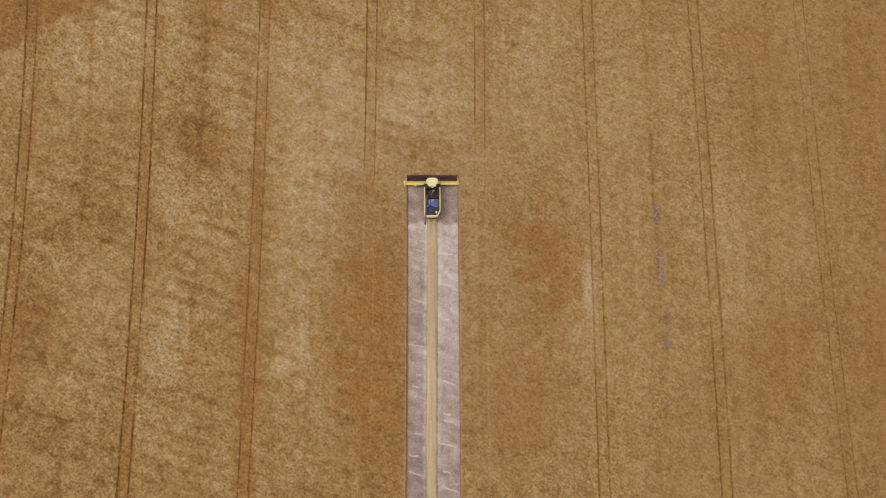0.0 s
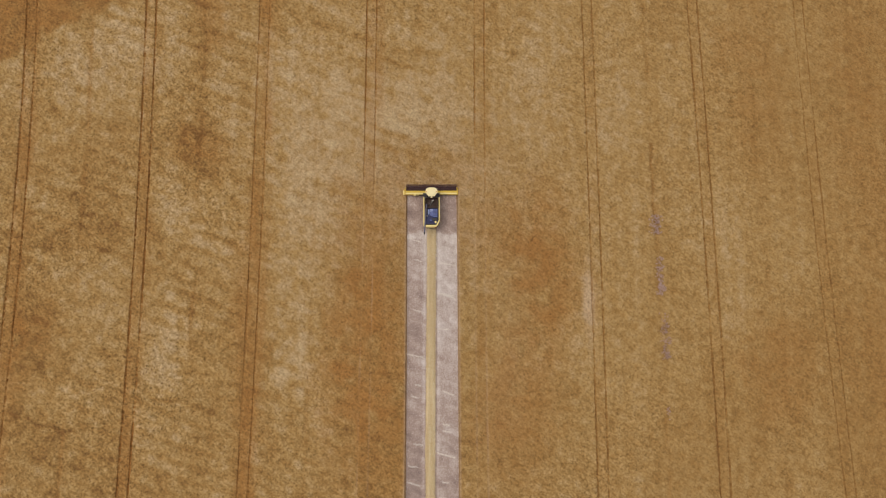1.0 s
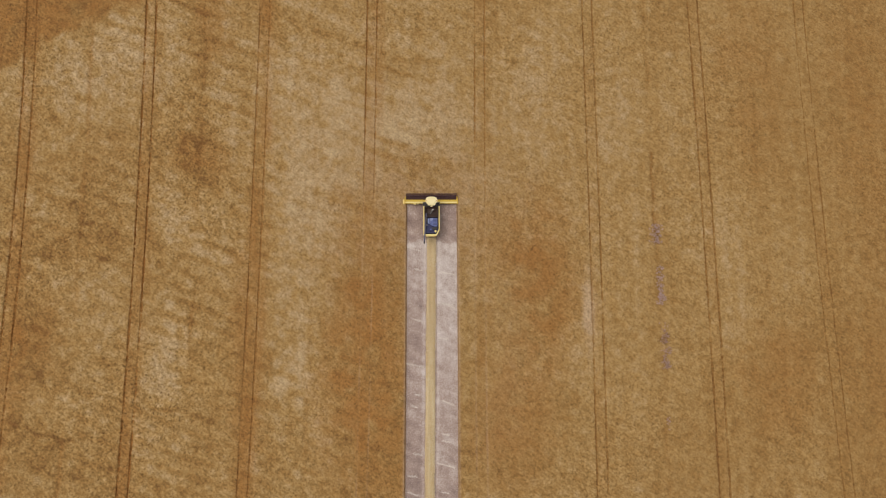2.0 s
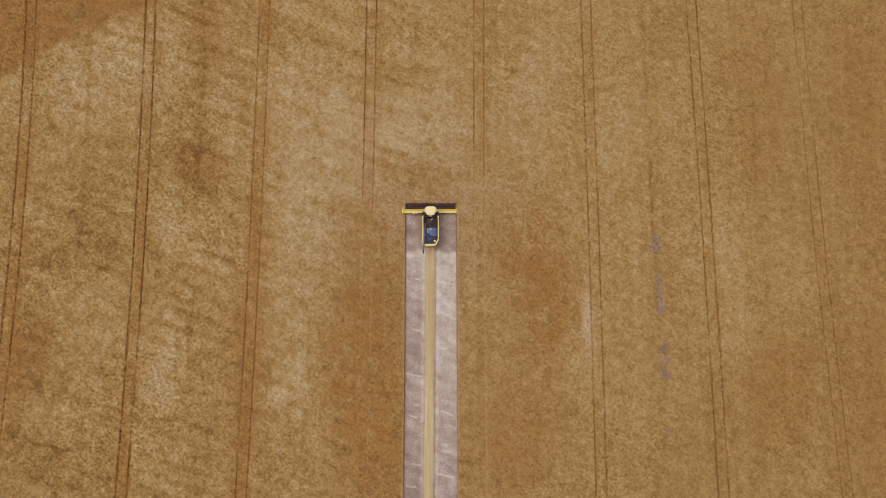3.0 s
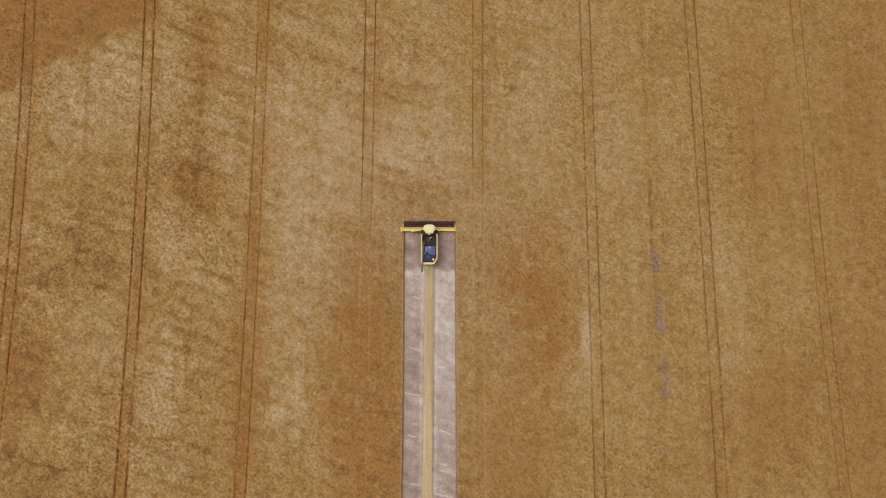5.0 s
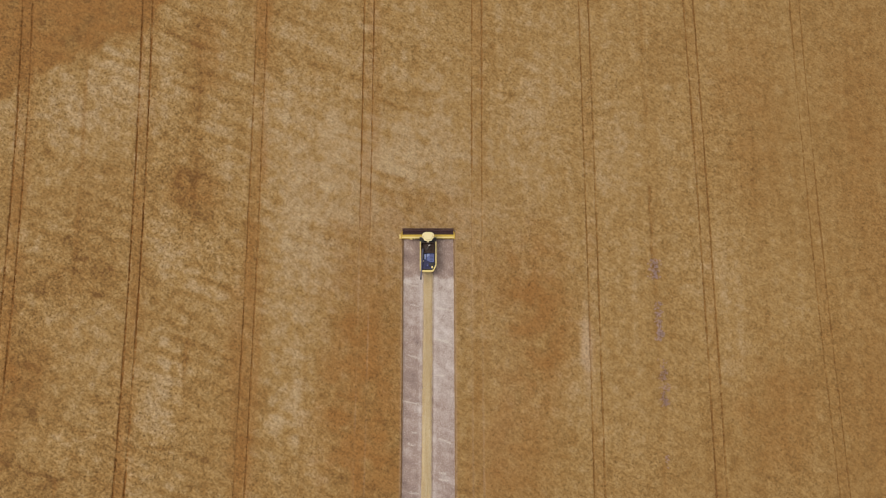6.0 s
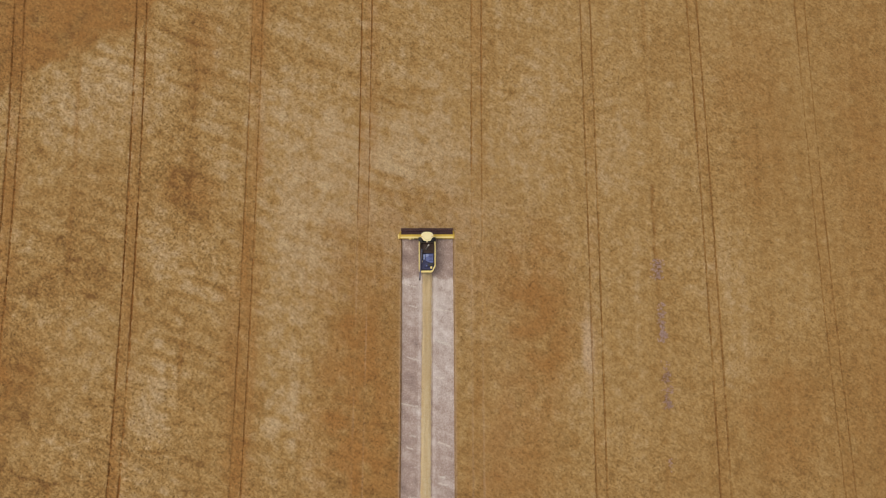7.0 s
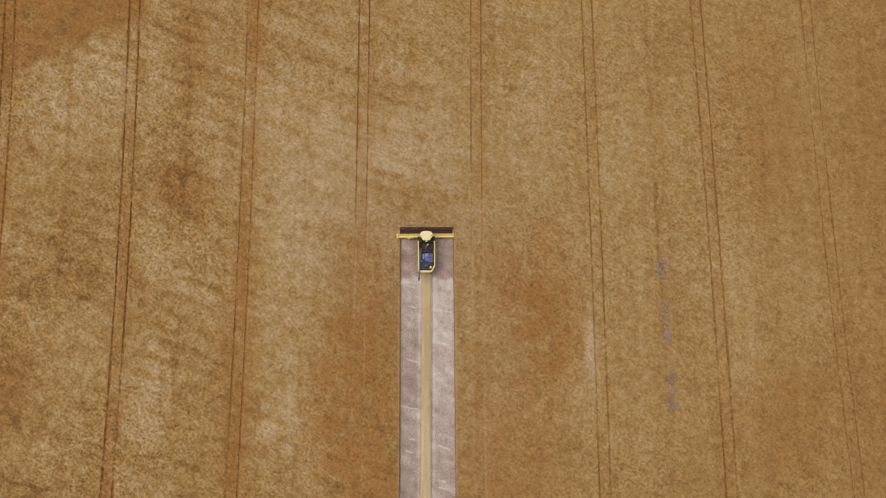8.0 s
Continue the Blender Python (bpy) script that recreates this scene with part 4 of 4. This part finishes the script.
    prism(b, [(-1.36, -7.75), (-1.36, -4.45), (1.36, -4.45), (1.36, -7.0), (1.02, -7.75)], 2.55, 2.95, 0.04)
    deck = part("engine_deck", b, NAVY, machine, "navy engine deck")
    b = shape()
    prism(b, [(-0.35, -6.0), (-0.35, -4.55), (1.25, -4.55), (1.25, -6.4), (0.55, -6.4)], 2.95, 3.28, 0.06, 0.05)
    cover = part("engine_cover", b, BLUE, deck, "dusty blue engine cover, lightened with painted sky sheen")
    for k in range(5):
        b = shape()
        box(b, 0.35, 1.1, -4.9 - 0.28 * k, -4.8 - 0.28 * k, 3.27, 3.305, 0.01)
        part("cooling_slat", b, NAVY, cover)
    # lid and hatch carry the deck's sky highlights in their colour
    b = shape()
    prism(b, [(-0.3, -5.35), (-0.3, -4.65), (0.3, -4.6), (0.3, -5.0)], 3.27, 3.36, 0.03)
    part("intake_lid", b, SKY_BLUE, cover, "blue lid with painted sky sheen")
    b = shape()
    side_slab(b, [(-4.7, 2.95), (-4.7, 3.3), (-5.2, 3.36), (-5.75, 3.1), (-5.75, 2.95)], -0.78, -0.42, 0.04)
    part("service_hatch", b, SKY_BLUE, deck, "blue service hatch with painted sky sheen")
    b = shape()
    box(b, 0.1, 1.2, -7.05, -6.5, 2.95, 3.22, 0.05, pose(0, 0, 0, 0, 0, 12))
    part("oil_cooler", b, BLACK, deck, "black oil cooler")
    b = shape()
    tube(b, (-0.15, -7.0, 2.95), (-0.15, -7.0, 3.2), 0.42, 0.36, 24)
    part("cooling_drum", b, NAVY, deck, "round navy cooling screen")
    b = shape()
    tube(b, (-0.15, -7.0, 3.2), (-0.15, -7.0, 3.24), 0.14, seg=16)
    part("drum_hub", b, BLUE, deck)
    b = shape()
    box(b, -1.2, -0.8, -5.6, -4.6, 2.95, 3.25, 0.06)
    part("battery_box", b, BLACK, deck)
    b = shape()
    tube(b, (-0.95, -6.1, 2.95), (-0.95, -6.1, 3.65), 0.09)
    tube(b, (-0.95, -6.1, 3.6), (-0.95, -6.3, 3.75), 0.085)
    part("exhaust", b, STEEL, deck, "steel exhaust pipe")
    b = shape()
    box(b, 0.62, 1.02, -7.6, -7.1, 2.95, 3.15, 0.08)
    part("tool_box", b, PALE_YELLOW, deck, "pale yellow box on the rear corner")
    b = shape()
    tube(b, (0.5, -6.65, 3.05), (1.2, -6.65, 3.05), 0.13, seg=14)
    part("air_filter", b, BLACK, deck)
    for x, rear in ((-1.25, -7.3), (1.3, -6.7)):
        b = shape()
        for k in range(4):
            y = -4.6 + k * (rear + 4.6) / 3
            tube(b, (x, y, 2.95), (x, y, 3.62), 0.018, seg=6)
        tube(b, (x, -4.6, 3.62), (x, rear, 3.62), 0.02, seg=6)
        part("handrail", b, BLACK, deck)
    # unloading tube, folded back along the left side
    b = shape()
    tube(b, (-1.12, -3.6, 3.3), (-1.12, -4.3, 3.42), 0.18, seg=16)
    tube(b, (-1.12, -4.2, 3.42), (-1.5, -9.6, 3.32), 0.14, seg=16)
    pipe = part("unloading_tube", b, GREY_BLUE, machine, "blue-grey unloading tube folded back")
    b = shape()
    tube(b, (-1.5, -9.5, 3.34), (-1.52, -9.95, 3.12), 0.17, 0.15, 14)
    part("spout", b, BLACK, pipe, "black rubber spout")
    b = shape()
    tube(b, (-1.52, -7.9, 2.6), (-1.5, -7.9, 3.2), 0.04, seg=6)
    box(b, -1.68, -1.3, -7.98, -7.82, 3.12, 3.18, 0.02)
    part("tube_rest", b, BLACK, pipe)
    # ladder and platform
    # black plates beside the cab also stand in for shade behind the header
    for s in (-1, 1):
        b = shape()
        box(b, s * 1.37 - 0.37, s * 1.37 + 0.37, -2.0, -0.9, 1.68, 1.74, 0.01)
        part("platform", b, BLACK, machine)
        b = shape()
        for y in (-1.95, -0.95):
            tube(b, (s * 1.7, y, 1.74), (s * 1.7, y, 2.75), 0.02, seg=6)
        tube(b, (s * 1.7, -1.95, 2.75), (s * 1.7, -0.95, 2.75), 0.02, seg=6)
        part("guard_rail", b, BLACK, machine)
    b = shape()
    for s in (-1, 1):
        tube(b, (-1.62, -1.45 + 0.25 * s, 0.45), (-1.55, -1.45 + 0.25 * s, 1.7), 0.025, seg=6)
    for k in range(5):
        box(b, -1.66, -1.52, -1.7, -1.2, 0.5 + 0.25 * k, 0.53 + 0.25 * k, 0.005)
    part("ladder", b, STEEL, machine)
    # wheels
    for y, z, r in ((-2.4, 0.98, 0.16), (-6.9, 0.68, 0.11)):
        b = shape()
        tube(b, (-1.3, y, z), (1.3, y, z), r)
        part("axle", b, BLACK, machine)
    for s in (-1, 1):
        wheel(machine, s * 1.35, -2.4, 0.98, 0.72)
        wheel(machine, s * 1.3, -6.9, 0.68, 0.5)
    return machine


build_ground()
build_crop()
build_ears()
build_edge_stalks()
build_stubble()
build_straw_row()
build_chaff()
build_combine()
weed_patch(47.8, -7.6, 1.3, 1.9, 60, "lilac-flowering thistle clump in a gap of the wheat")
weed_patch(48.0, -18.4, 0.95, 3.9, 90, "long lilac-flowering thistle strip in the wheat")
weed_patch(48.5, -31.0, 1.1, 4.7, 95, "scattered lilac thistles with brown stems in wheat", FADED_FLOWER)
weed_patch(48.2, -46.8, 0.4, 1.3, 10, "small faded thistle clump in the wheat", FADED_FLOWER)
